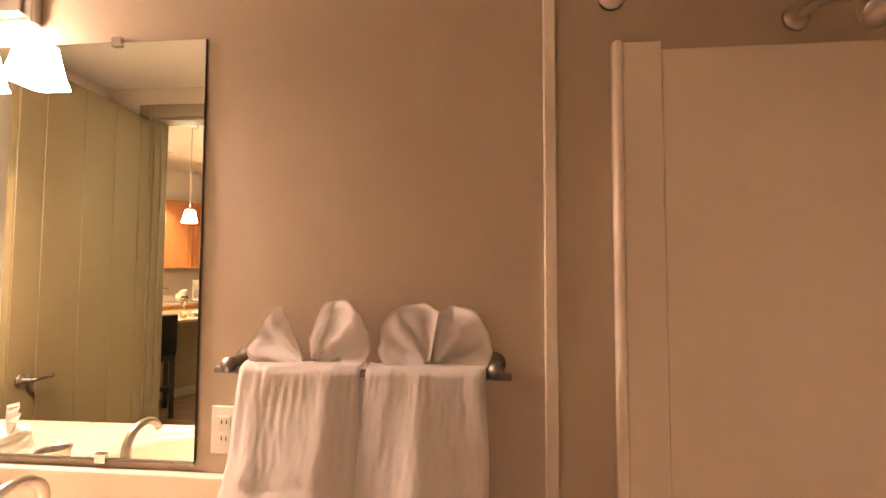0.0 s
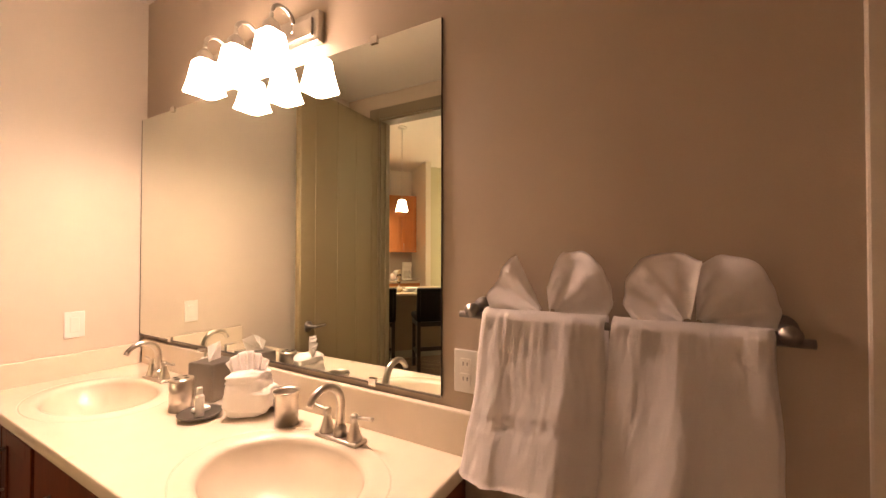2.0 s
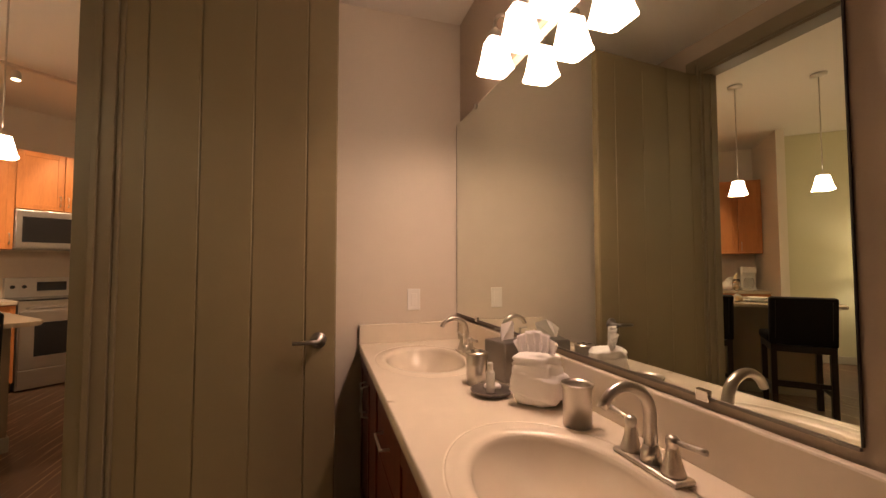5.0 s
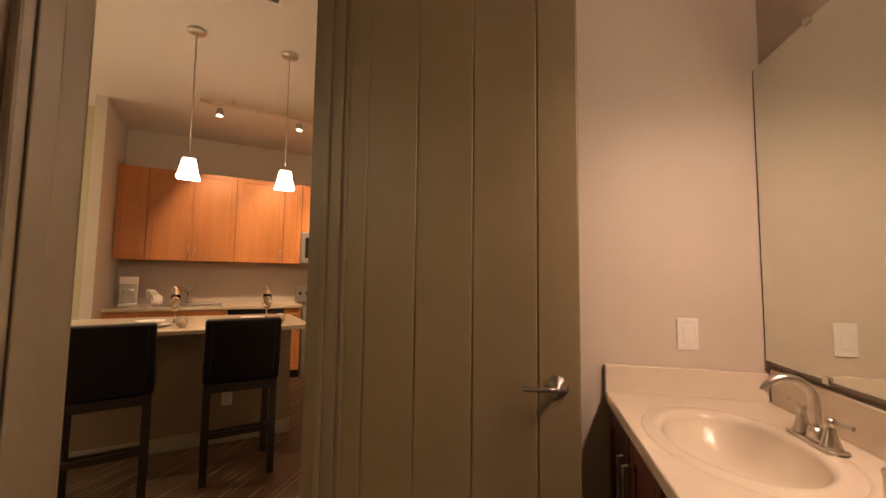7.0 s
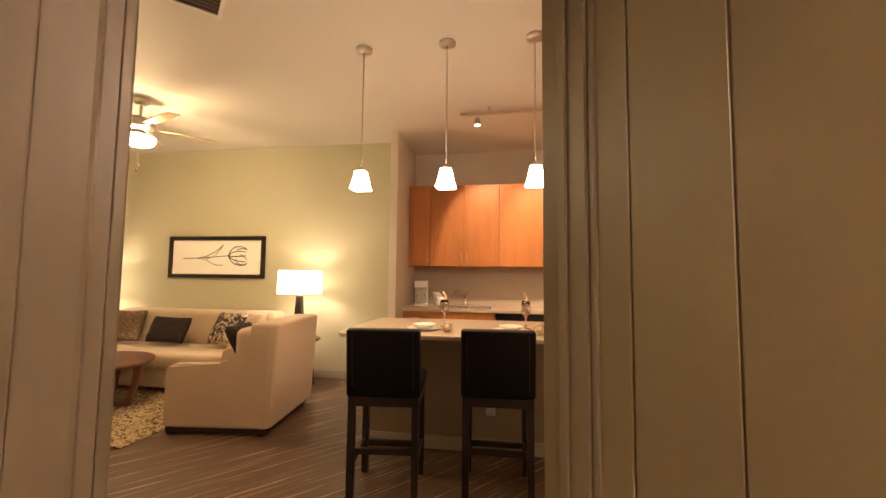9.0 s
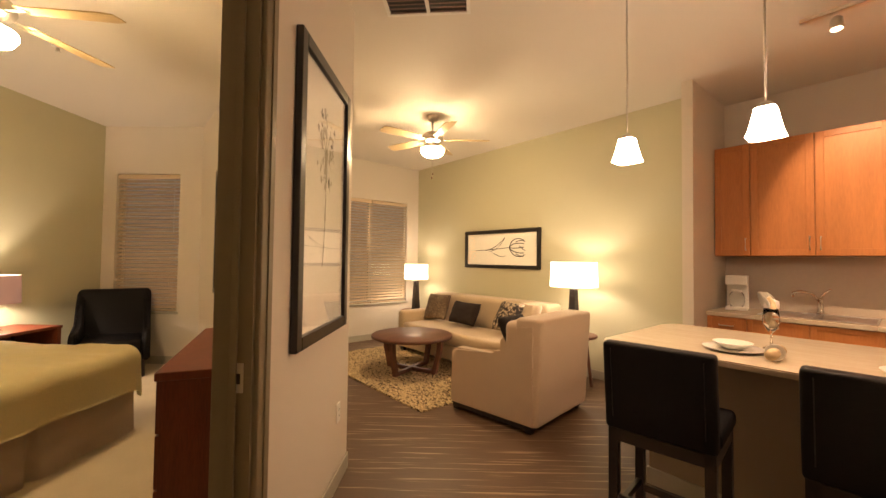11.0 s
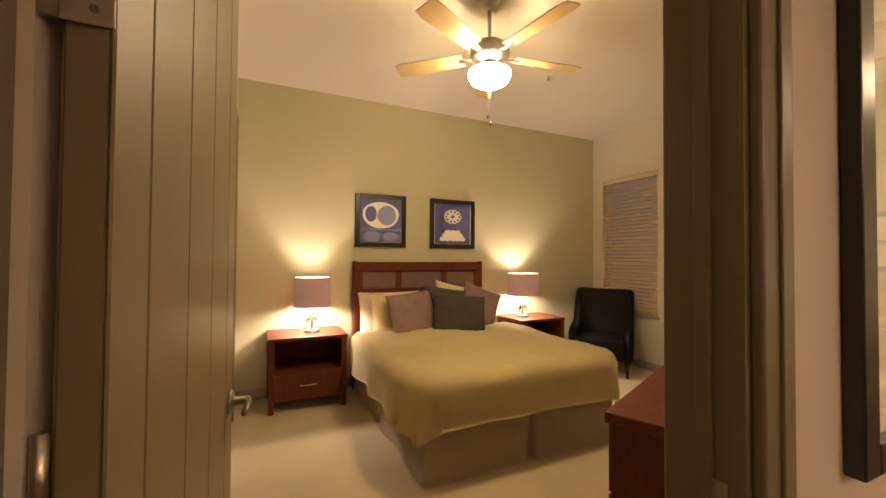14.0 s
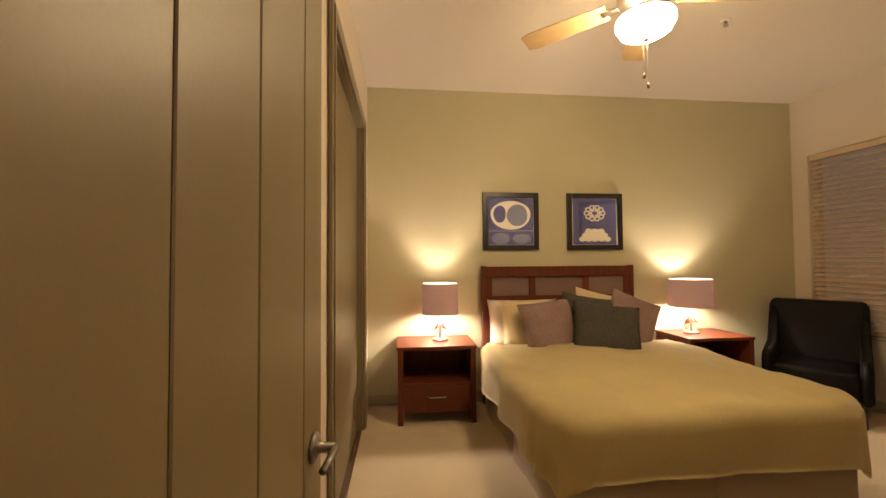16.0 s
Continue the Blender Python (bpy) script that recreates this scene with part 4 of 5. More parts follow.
stroke(tul, [(ty(-a), b) for a, b in bez((0.50, -0.02), (0.2, -0.01), (-0.18, 0.02))], 0.005, INK)
stroke(tul, [(ty(-a), b) for a, b in bez((0.28, -0.02), (0.05, 0.02), (-0.10, 0.17))], 0.005, INK)
stroke(tul, [(ty(-a), b) for a, b in bez((0.22, -0.03), (0.02, -0.03), (-0.10, 0.17))], 0.004, INK)
stroke(tul, [(ty(-a), b) for a, b in bez((0.15, -0.04), (-0.02, -0.14), (-0.10, -0.10))], 0.004, INK)
for z, zz in ((0.10, 0.12), (0.05, 0.07), (0.0, 0.02), (-0.07, -0.10), (-0.03, -0.06)):
    stroke(tul, [(ty(-a), b) for a, b in bez((-0.18, 0.02), (-0.24, z * 2.0), (-0.44, zz))], 0.006, INK)
stroke(tul, [(ty(-a), b) for a, b in bez((-0.30, 0.10), (-0.40, 0.13), (-0.46, 0.10))], 0.006, INK)
stroke(tul, [(ty(-a), b) for a, b in bez((-0.30, -0.07), (-0.40, -0.13), (-0.46, -0.08))], 0.006, INK)
stroke(tul, [(ty(-a), b) for a, b in bez((-0.36, 0.04), (-0.42, 0.0), (-0.46, -0.03))], 0.005, INK)

# two blue prints above the bed (wall looks towards +y; local y runs along world +x)
one = picture(pose(-3.184, -5.27, 1.74, 0, 0, -90), 0.56, 0.565, 0.05, "square black-framed print of blue and ivory oval shapes", 0.03)
two = picture(pose(-4.046, -5.27, 1.74, 0, 0, -90), 0.578, 0.565, 0.05, "square black-framed print of ivory pebbles and petals on indigo", 0.03)


def blob(p, cy, cz, ry, rz, material, x, wob=0.0, seed=0):
    part("print_shape", flat(bmesh.new(), ellipse(cy, cz, ry, rz, 28, wob, seed), x, 0.0007), material, p)


for p in (one, two):
    part("print_ground", B(-0.0135, -0.0122, -0.228, 0.228, -0.23, 0.23), BLUE, p)
blob(one, 0.0, 0.06, 0.20, 0.145, IVORY, -0.0145, 0.03)
blob(one, 0.11, 0.07, 0.062, 0.085, BLUE, -0.0155, 0.03, 1)
blob(one, -0.065, 0.06, 0.105, 0.105, BLUE2, -0.0155, 0.02, 2)
blob(one, 0.10, -0.17, 0.09, 0.055, BLUE2, -0.0145, 0.02, 2)
blob(one, -0.11, -0.17, 0.09, 0.05, BLUE2, -0.0145, 0.02, 1)
part("print_ground_band", B(-0.0143, -0.0136, -0.228, 0.228, -0.10, -0.085), BLUE2, one)
for k in range(10):
    a = k * 0.628
    blob(two, 0.085 * math.cos(a), 0.085 + 0.06 * math.sin(a), 0.03, 0.026, IVORY, -0.0145, 0.03, k)
    blob(two, 0.085 * math.cos(a), 0.085 + 0.06 * math.sin(a), 0.015, 0.012, BLUE, -0.0155, 0.0, k)
for k in range(6):
    blob(two, 0.045 * math.cos(k * 1.05), 0.085 + 0.03 * math.sin(k * 1.05), 0.02, 0.016, IVORY, -0.0147, 0.03, k)
for r, n in ((0, 5), (1, 4), (2, 3)):
    for k in range(n):
        blob(two, (k - (n - 1) / 2) * 0.066, -0.175 + 0.04 * r, 0.036, 0.026, IVORY, -0.0145 - 0.0006 * r, 0.02, k)
# a picture on the bedroom's slanting wall
dgl = picture(K @ pose(-6.0, 1.15, 1.63, 0, 0, 90), 0.7, 1.3, 0.055, "tall black-framed print on the slanting bedroom wall", 0.03)
for k in range(5):
    stroke(dgl, bez((0.0, -0.3), (0.05 * (k - 2), 0.0), (0.08 * (k - 2), 0.3)), 0.003, PALEINK)


# ---- ceiling fans ----
def ceiling_fan(x, y, turn, label, drop=0.0):
    f = thing("ceiling_fan", pose(x, y, ZC, 0, 0, turn), label, "ceiling fan", "ceiling fans")
    part("canopy", L([(0.07, -0.001), (0.068, -0.03), (0.045, -0.06), (0.018, -0.07)], 28), NICKEL, f, "", True)
    part("downrod", T([(0, 0, -0.06), (0, 0, -0.20 - drop)], 0.013, 12), NICKEL, f, "", True)
    low = pose(0, 0, -drop)
    part("motor", L([(0.03, -0.185), (0.09, -0.20), (0.125, -0.235), (0.13, -0.275), (0.11, -0.305), (0.06, -0.32), (0.055, -0.345)], 32), NICKEL, f, "", True, low)
    for k in range(5):
        m = pose(0, 0, -0.285 - drop, 0, 0, 72 * k) @ pose(0, 0, 0, 11, 0, 0)
        part("blade_arm", B(0.09, 0.21, -0.018, 0.018, -0.004, 0.004, bevel=0.003), NICKEL, f, "", False, m)
        out = [(0.18, -0.055), (0.60, -0.07), (0.655, -0.055), (0.655, 0.055), (0.60, 0.07), (0.18, 0.055)]
        part("blade", prism(bmesh.new(), out, 0.004, 0.010), BLADE, f, "light maple blade", False, m)
    part("light_ring", L([(0.055, -0.345), (0.09, -0.355), (0.10, -0.37), (0.09, -0.378)], 28), NICKEL, f, "", True, low)
    part("light_bowl", L([(0.088, -0.376), (0.135, -0.385), (0.137, -0.41), (0.118, -0.445), (0.075, -0.47), (0.03, -0.478), (0, -0.479)], 32), G_FAN, f, "glowing frosted glass bowl", True, low)
    part("finial", L([(0.016, -0.476), (0.014, -0.492), (0.006, -0.50)], 14), NICKEL, f, "", True, low)
    for a, b in ((0.02, -0.66), (-0.015, -0.70)):
        part("pull_chain", T([(a, 0, -0.46), (a, 0, b)], 0.0016, 6), NICKEL, f, "", False, low)
        part("pull_knob", L([(0.003, b), (0.007, b - 0.012), (0.006, b - 0.026), (0.0, b - 0.03)], 12, at=(a, 0, 0)), CHERRY, f, "", True, low)
    return f


ceiling_fan(-3.325, -3.30, 27, "nickel ceiling fan with maple blades and a lit bowl, at rest", 0.085)
ceiling_fan(-5.86, -1.05, 20, "nickel ceiling fan with maple blades and a lit bowl, at rest")


def sprinkler(x, y):
    s = thing("sprinkler", pose(x, y, ZC), "small brass ceiling sprinkler head", "sprinkler", "ceiling sprinklers")
    part("ring", L([(0.035, -0.001), (0.034, -0.006), (0.02, -0.012)], 20), WHITEP, s, "", True)
    part("head", L([(0.012, -0.01), (0.010, -0.035), (0.018, -0.04), (0.018, -0.043)], 14), NICKEL, s, "", True)


sprinkler(-4.37, -3.97)
sprinkler(-6.35, -0.95)


def vent(m, w, d, label):
    v = thing("ceiling_vent", m, label, "vent", "ceiling vents")
    for x0, x1, y0, y1 in ((-w / 2, w / 2, -d / 2, -d / 2 + 0.025), (-w / 2, w / 2, d / 2 - 0.025, d / 2), (-w / 2, -w / 2 + 0.025, -d / 2 + 0.025, d / 2 - 0.025), (w / 2 - 0.025, w / 2, -d / 2 + 0.025, d / 2 - 0.025), (-0.012, 0.012, -d / 2 + 0.025, d / 2 - 0.025)):
        part("frame", B(x0, x1, y0, y1, -0.012, -0.001, bevel=0.002), WHITEP, v)
    part("backing", B(-w / 2 + 0.02, w / 2 - 0.02, -d / 2 + 0.02, d / 2 - 0.02, -0.003, -0.001), ESPR, v)
    for k in range(9):
        y = -d / 2 + 0.035 + k * (d - 0.07) / 8
        part("slat", B(-w / 2 + 0.025, w / 2 - 0.025, y - 0.006, y + 0.004, -0.010, -0.006), SHADEB, v)


vent(K @ pose(-1.645, 1.88, ZC, 0, 0, 0), 0.36, 0.2, "rectangular grey ceiling air vent")
vent(K @ pose(-3.48, 1.735, ZC, 0, 0, 45), 0.56, 0.40, "large square grey ceiling return vent")


# ---- kitchen ----
def pendant(u, label):
    p = thing("pendant_lamp", kit(u, 2.56, ZC), label, "pendant lamp", "pendants above the bar")
    part("canopy", L([(0.062, -0.001), (0.06, -0.02), (0.02, -0.03)], 28), NICKEL, p, "", True)
    part("stem", T([(0, 0, -0.02), (0, 0, -0.925)], 0.005, 8), NICKEL, p, "", True)
    part("socket_cup", L([(0.012, -0.915), (0.03, -0.93), (0.036, -0.95)], 20), NICKEL, p, "", True)
    part("shade", square_shade(bmesh.new(), -1.078, -0.945, 0.140, 0.078), G_PEND, p, "glowing white square glass shade", True)
    lamp("pendant_bulb", (kit(u, 2.56, ZC - 1.05).translation)[:], PENDANT_BULB, 0.03)


for u in (2.60, 1.962, 1.335):
    pendant(u, "nickel pendant lamp with a lit square glass shade")

track = thing("track_light", kit(1.0, 3.70, ZC), "nickel ceiling track with spot heads", "track light")
part("rail", B(-0.99, 0.95, -0.018, 0.018, -0.085, -0.06, bevel=0.003), NICKEL, track)
for x in (-0.7, 0.7):
    part("stand", T([(x, 0, -0.001), (x, 0, -0.062)], 0.008, 8), NICKEL, track)
for x in (-0.82, -0.07, 0.68):
    h = part("spot_head", L([(0.012, -0.085), (0.03, -0.10), (0.036, -0.15), (0.036, -0.165)], 20, at=(x, 0.03, -0.01)), NICKEL, track, "nickel spot head", True)
    part("bulb", L([(0.03, -0.166), (0.028, -0.17), (0, -0.171)], 16, at=(x, 0.03, -0.01)), G_SPOT, h)
for u in (1.82, 1.07, 0.32):
    spot("track_spot", (K @ Vector((-u, 3.73, ZC - 0.20)))[:], (K @ Vector((-u + 0.25, 4.9, 1.7)))[:], SPOT_LIGHT)


def shaker(name, y, a, b, z0, z1, parent, handle=None, vertical=True):
    """A framed front in the xz plane at y, facing -y."""
    d = part(name, B(a, b, y, y + 0.014, z0, z1), MAPLE, parent)
    r = min(0.055, (z1 - z0) * 0.25)
    for p in ((a, a + r, z0, z1), (b - r, b, z0, z1), (a + r, b - r, z0, z0 + r), (a + r, b - r, z1 - r, z1)):
        part("rail", B(p[0], p[1], y - 0.007, y, p[2], p[3], bevel=0.002, seg=1), MAPLE, d)
    if handle is not None:
        hx, hz = handle
        e = 0.055
        pts = [(hx, y - 0.007, hz - e), (hx, y - 0.032, hz - e + 0.004), (hx, y - 0.032, hz + e - 0.004), (hx, y - 0.007, hz + e)] if vertical else [(hx - e, y - 0.007, hz), (hx - e + 0.004, y - 0.032, hz), (hx + e - 0.004, y - 0.032, hz), (hx + e, y - 0.007, hz)]
        part("handle", T(pts, 0.005, 8), NICKEL, d, "nickel bar handle", True)
    return d


def upper(u1, u0, z0, z1, doors, label):
    w = u1 - u0
    c = thing("wall_cabinet", kit(u1, 4.85, z0), label, "cabinet", "kitchen wall cabinets")
    part("body", B(0.001, w - 0.001, 0.002, 0.348, 0, z1 - z0), MAPLE, c)
    n = doors
    for k in range(n):
        a, b = w * k / n + 0.004, w * (k + 1) / n - 0.004
        hx = (b - 0.03) if (k % 2 == 0) else (a + 0.03)
        shaker("door", -0.014, a, b, 0.004, z1 - z0 - 0.004, c, (hx, 0.11))


upper(2.787, 2.50, 1.43, 2.49, 1, "narrow honey maple wall cabinet")
upper(2.50, 1.61, 1.43, 2.49, 2, "double honey maple wall cabinet above the sink")
upper(1.61, 1.05, 1.43, 2.49, 1, "broad honey maple wall cabinet")
upper(1.05, 0.83, 1.43, 2.49, 1, "narrow honey maple wall cabinet beside the microwave")
upper(0.83, 0.07, 1.86, 2.49, 2, "short honey maple wall cabinet above the microwave")
upper(0.07, -0.44, 1.43, 2.49, 1, "honey maple wall cabinet at the end")
mw = thing("microwave", kit(0.825, 4.80, 1.44), "stainless steel over-range microwave", "microwave")
part("body", B(0, 0.75, 0.02, 0.398, 0, 0.415, bevel=0.004), STEEL, mw)
part("door", B(0.005, 0.56, 0, 0.02, 0.01, 0.405, bevel=0.004), STEEL, mw)
part("door_glass", B(0.05, 0.50, -0.003, 0.0, 0.07, 0.34, bevel=0.002), BLACKP, mw)
part("control_panel", B(0.565, 0.745, 0, 0.02, 0.01, 0.405, bevel=0.004), BLACKP, mw)
part("handle", T([(0.53, 0, 0.05), (0.53, -0.03, 0.06), (0.53, -0.03, 0.36), (0.53, 0, 0.37)], 0.008, 8), STEEL, mw)


def base_unit(u1, u0, kind_, label):
    w = u1 - u0
    c = thing("base_cabinet", kit(u1, 4.60, 0), label, "cabinet", "kitchen base cabinets")
    part("body", B(0.001, w - 0.001, 0.002, 0.598, 0.1, 0.872), MAPLE, c)
    part("toe_kick", B(0, w, 0.06, 0.07, 0.0, 0.1), ESPR, c)
    n = 2 if w > 0.55 else 1
    for k in range(n):
        a, b = w * k / n + 0.004, w * (k + 1) / n - 0.004
        shaker("drawer", -0.014, a, b, 0.72, 0.868, c, None if kind_ == "sink" else ((a + b) / 2, 0.795), False)
        shaker("door", -0.014, a, b, 0.11, 0.71, c, ((b - 0.03) if k % 2 == 0 else (a + 0.03), 0.62))


base_unit(2.787, 2.48, "one", "narrow honey maple base cabinet")
base_unit(2.48, 1.66, "sink", "honey maple sink base cabinet")
base_unit(1.035, 0.835, "one", "narrow honey maple base cabinet beside the range")
base_unit(0.06, -0.44, "one", "narrow honey maple base cabinet")
dw = thing("dishwasher", kit(1.655, 4.585, 0), "black and steel built-in dishwasher", "dishwasher")
part("body", B(0.005, 0.615, 0.02, 0.60, 0.02, 0.868), STEEL, dw)
part("control_panel", B(0.005, 0.615, 0.0, 0.02, 0.74, 0.868, bevel=0.004), BLACKP, dw)
part("door", B(0.005, 0.615, 0.0, 0.02, 0.12, 0.735, bevel=0.004), STEEL, dw)
part("handle", T([(0.08, 0, 0.70), (0.09, -0.03, 0.70), (0.53, -0.03, 0.70), (0.54, 0, 0.70)], 0.009, 8), STEEL, dw)
rg = thing("range_cooker", kit(0.825, 4.56, 0), "stainless steel and black electric range", "range cooker")
part("body", B(0.0, 0.755, 0.02, 0.635, 0.02, 0.905, bevel=0.004), STEEL, rg)
part("hob", B(0.0, 0.755, 0.0, 0.56, 0.905, 0.918, bevel=0.003), BLACKP, rg)
part("backguard", B(0.0, 0.755, 0.565, 0.635, 0.905, 1.13, bevel=0.008), STEEL, rg)
part("clock_panel", B(0.25, 0.50, 0.560, 0.566, 0.98, 1.08), BLACKP, rg)
for x in (0.06, 0.15, 0.60, 0.69):
    part("knob", L([(0.02, 0.565), (0.018, 0.54), (0, 0.538)], 16, at=(x, 0, 1.03), axis="y"), BLACKP, rg, "", True)
part("oven_door", B(0.01, 0.745, 0.0, 0.02, 0.22, 0.80, bevel=0.005), STEEL, rg)
part("oven_glass", B(0.12, 0.635, -0.003, 0.0, 0.34, 0.68, bevel=0.002), BLACKP, rg)
part("handle", T([(0.06, 0, 0.83), (0.07, -0.035, 0.83), (0.685, -0.035, 0.83), (0.695, 0, 0.83)], 0.010, 8), STEEL, rg)
part("drawer", B(0.01, 0.745, 0.0, 0.02, 0.05, 0.21, bevel=0.004), STEEL, rg)
kc = thing("kitchen_countertop", K, "pale laminate kitchen countertop", "countertop")
part("top", B(-2.787, -2.42, 4.56, 5.198, 0.874, 0.91, bevel=0.004), LAMIN, kc)
part("top", B(-2.419, -1.70, 4.56, 4.66, 0.874, 0.91, bevel=0.004), LAMIN, kc)
part("top", B(-2.419, -1.70, 5.08, 5.198, 0.874, 0.91, bevel=0.004), LAMIN, kc)
part("top", B(-1.699, -0.832, 4.56, 5.198, 0.874, 0.91, bevel=0.004), LAMIN, kc)
part("top", B(-0.066, 0.445, 4.56, 5.198, 0.874, 0.91, bevel=0.004), LAMIN, kc)
part("backsplash", B(-2.787, 0.445, 5.188, 5.199, 0.911, 1.42), SPLASH, kc)
ks = thing("kitchen_sink", kit(2.06, 4.87, 0.91), "double stainless steel kitchen sink", "sink")
for x0 in (-0.36, 0.005):
    for p in ((x0, x0 + 0.012, -0.21, 0.21), (x0 + 0.343, x0 + 0.355, -0.21, 0.21), (x0 + 0.012, x0 + 0.343, -0.21, -0.198), (x0 + 0.012, x0 + 0.343, 0.198, 0.21)):
        part("basin_side", B(*p, -0.17, 0.006, bevel=0.003), STEEL, ks)
    part("basin_floor", B(x0 + 0.012, x0 + 0.343, -0.198, 0.198, -0.17, -0.16), STEEL, ks)
part("deck", B(-0.36, 0.36, 0.21, 0.27, 0.001, 0.006, bevel=0.002), STEEL, ks)
kf = thing("kitchen_faucet", kit(2.06, 5.11, 0.917), "chrome single-lever kitchen faucet with a side spray", "faucet")
part("base", L([(0.03, 0), (0.028, 0.015), (0.02, 0.03), (0.02, 0.12), (0.024, 0.135), (0.0, 0.145)], 20), CHROME, kf, "", True)
part("spout", T([(0, 0, 0.10), (-0.05, -0.05, 0.18), (-0.12, -0.12, 0.20), (-0.16, -0.16, 0.185), (-0.165, -0.165, 0.15)], 0.013, 12), CHROME, kf, "", True)
part("lever", T([(0, 0, 0.14), (0.03, 0, 0.19), (0.07, 0, 0.225)], 0.008, 10), CHROME, kf, "", True)
cm = thing("coffee_maker", kit(2.64, 4.98, 0.911, 8), "white drip coffee maker", "coffee maker")
part("base", B(-0.085, 0.085, -0.12, 0.10, 0, 0.03, bevel=0.006), WHITEP, cm)
part("column", B(-0.085, 0.085, 0.02, 0.10, 0.03, 0.24, bevel=0.006), WHITEP, cm)
part("head", B(-0.085, 0.085, -0.11, 0.10, 0.24, 0.33, bevel=0.01), WHITEP, cm)
part("carafe", L([(0.05, 0.032), (0.065, 0.08), (0.06, 0.14), (0.045, 0.17)], 24, at=(0, -0.045, 0)), GLASS, cm, "", True)
part("carafe_lid", L([(0.047, 0.171), (0.045, 0.19), (0, 0.195)], 20, at=(0, -0.045, 0)), WHITEP, cm)
dish = thing("plate_stack", kit(2.42, 4.98, 0.911), "white dishes standing in a rack with a folded cloth", "dishes")
for k in range(4):
    part("plate", L([(0.0, 0), (0.05, 0.002), (0.085, 0.012), (0.086, 0.016), (0.05, 0.007), (0, 0.006)], 24), WHITEP, dish, "", True, pose(0.02 * k - 0.03, 0.02 * k - 0.03, 0.10, 0, 72 - 4 * k, 30))
part("cloth", cushion(0.12, 0.1, 0.12, 10, 0.4, 2.0, 0.02), TOWEL, dish, "", True, pose(0.05, -0.03, 0))

# bar
bar = thing("kitchen_bar", K, "breakfast bar with beige panelled base and pale laminate top", "breakfast bar")
part("base", B(-2.60, -1.20, 2.85, 3.50, 0.0, 0.868), BARP, bar)
part("baseboard", B(-2.612, -1.188, 2.838, 2.85, 0.0, 0.1, bevel=0.003), BASEB, bar)
part("baseboard", B(-2.612, -2.601, 2.85, 3.5, 0.0, 0.1, bevel=0.003), BASEB, bar)
part("baseboard", B(-1.199, -1.188, 2.85, 3.5, 0.0, 0.1, bevel=0.003), BASEB, bar)
bm = bmesh.new()
out = [(-2.66, 2.48), (-2.71, 2.50), (-2.74, 2.56), (-2.74, 3.44), (-2.71, 3.52), (-2.65, 3.55), (-1.22, 3.55), (-1.13, 3.47), (-1.10, 2.60), (-1.13, 2.51), (-1.19, 2.48)]
prism(bm, out, 0.87, 0.90)
bmesh.ops.bevel(bm, geom=[e for e in bm.edges if abs(e.verts[0].co.z - e.verts[1].co.z) < 1e-5], offset=0.006, segments=2, affect="EDGES")
part("top", bm, LAMIN, bar, "pale streaked laminate top with rounded edge")


def stool(u, v, turn, label):
    s = thing("bar_stool", kit(u, v, 0, turn), label, "bar stool", "stools at the bar")
    w, d = 0.415, 0.40
    for x in (-w / 2 + 0.02, w / 2 - 0.02):
        part("leg", prism(bmesh.new(), [(x - 0.02, 0.0), (x + 0.02, 0.0), (x + 0.02, 0.04), (x - 0.02, 0.04)], 0, 0.62), ESPR, s)
        part("leg", prism(bmesh.new(), [(x - 0.02, d - 0.04), (x + 0.02, d - 0.04), (x + 0.02, d), (x - 0.02, d)], 0, 0.60), ESPR, s)
        part("stretcher", B(x - 0.012, x + 0.012, 0.04, d - 0.04, 0.20, 0.235, bevel=0.003), ESPR, s)
    part("stretcher", B(-w / 2 + 0.04, w / 2 - 0.04, 0.008, 0.032, 0.27, 0.305, bevel=0.003), ESPR, s)
    part("footrest", B(-w / 2 + 0.04, w / 2 - 0.04, d - 0.034, d - 0.008, 0.17, 0.205, bevel=0.003), ESPR, s)
    part("seat_frame", B(-w / 2, w / 2, 0.0, d, 0.545, 0.60, bevel=0.004), ESPR, s)
    part("seat", block(-w / 2 - 0.01, w / 2 + 0.01, 0.05, d + 0.03, 0.60, 0.675, 0.025), BLACKL, s, "black leather seat pad", True)
    bm = B(-w / 2 - 0.008, w / 2 + 0.008, -0.02, 0.045, 0.605, 1.0, bevel=0.016, seg=3)
    bmesh.ops.rotate(bm, cent=(0, 0, 0.62), matrix=Matrix.Rotation(radians(6), 3, "X"), verts=bm.verts)
    b = part("backrest", bm, BLACKL, s, "black leather backrest", True)
    for x in (-w / 2 + 0.03, w / 2 - 0.03):
        part("seam", T([(x, -0.024, 0.66), (x, -0.058, 0.97)], 0.002, 6), ESPR, b)
    return s


stool(2.245, 2.07, 6, "espresso bar stool with a black leather seat and back")
stool(1.585, 2.17, 2, "espresso bar stool with a black leather seat and back")


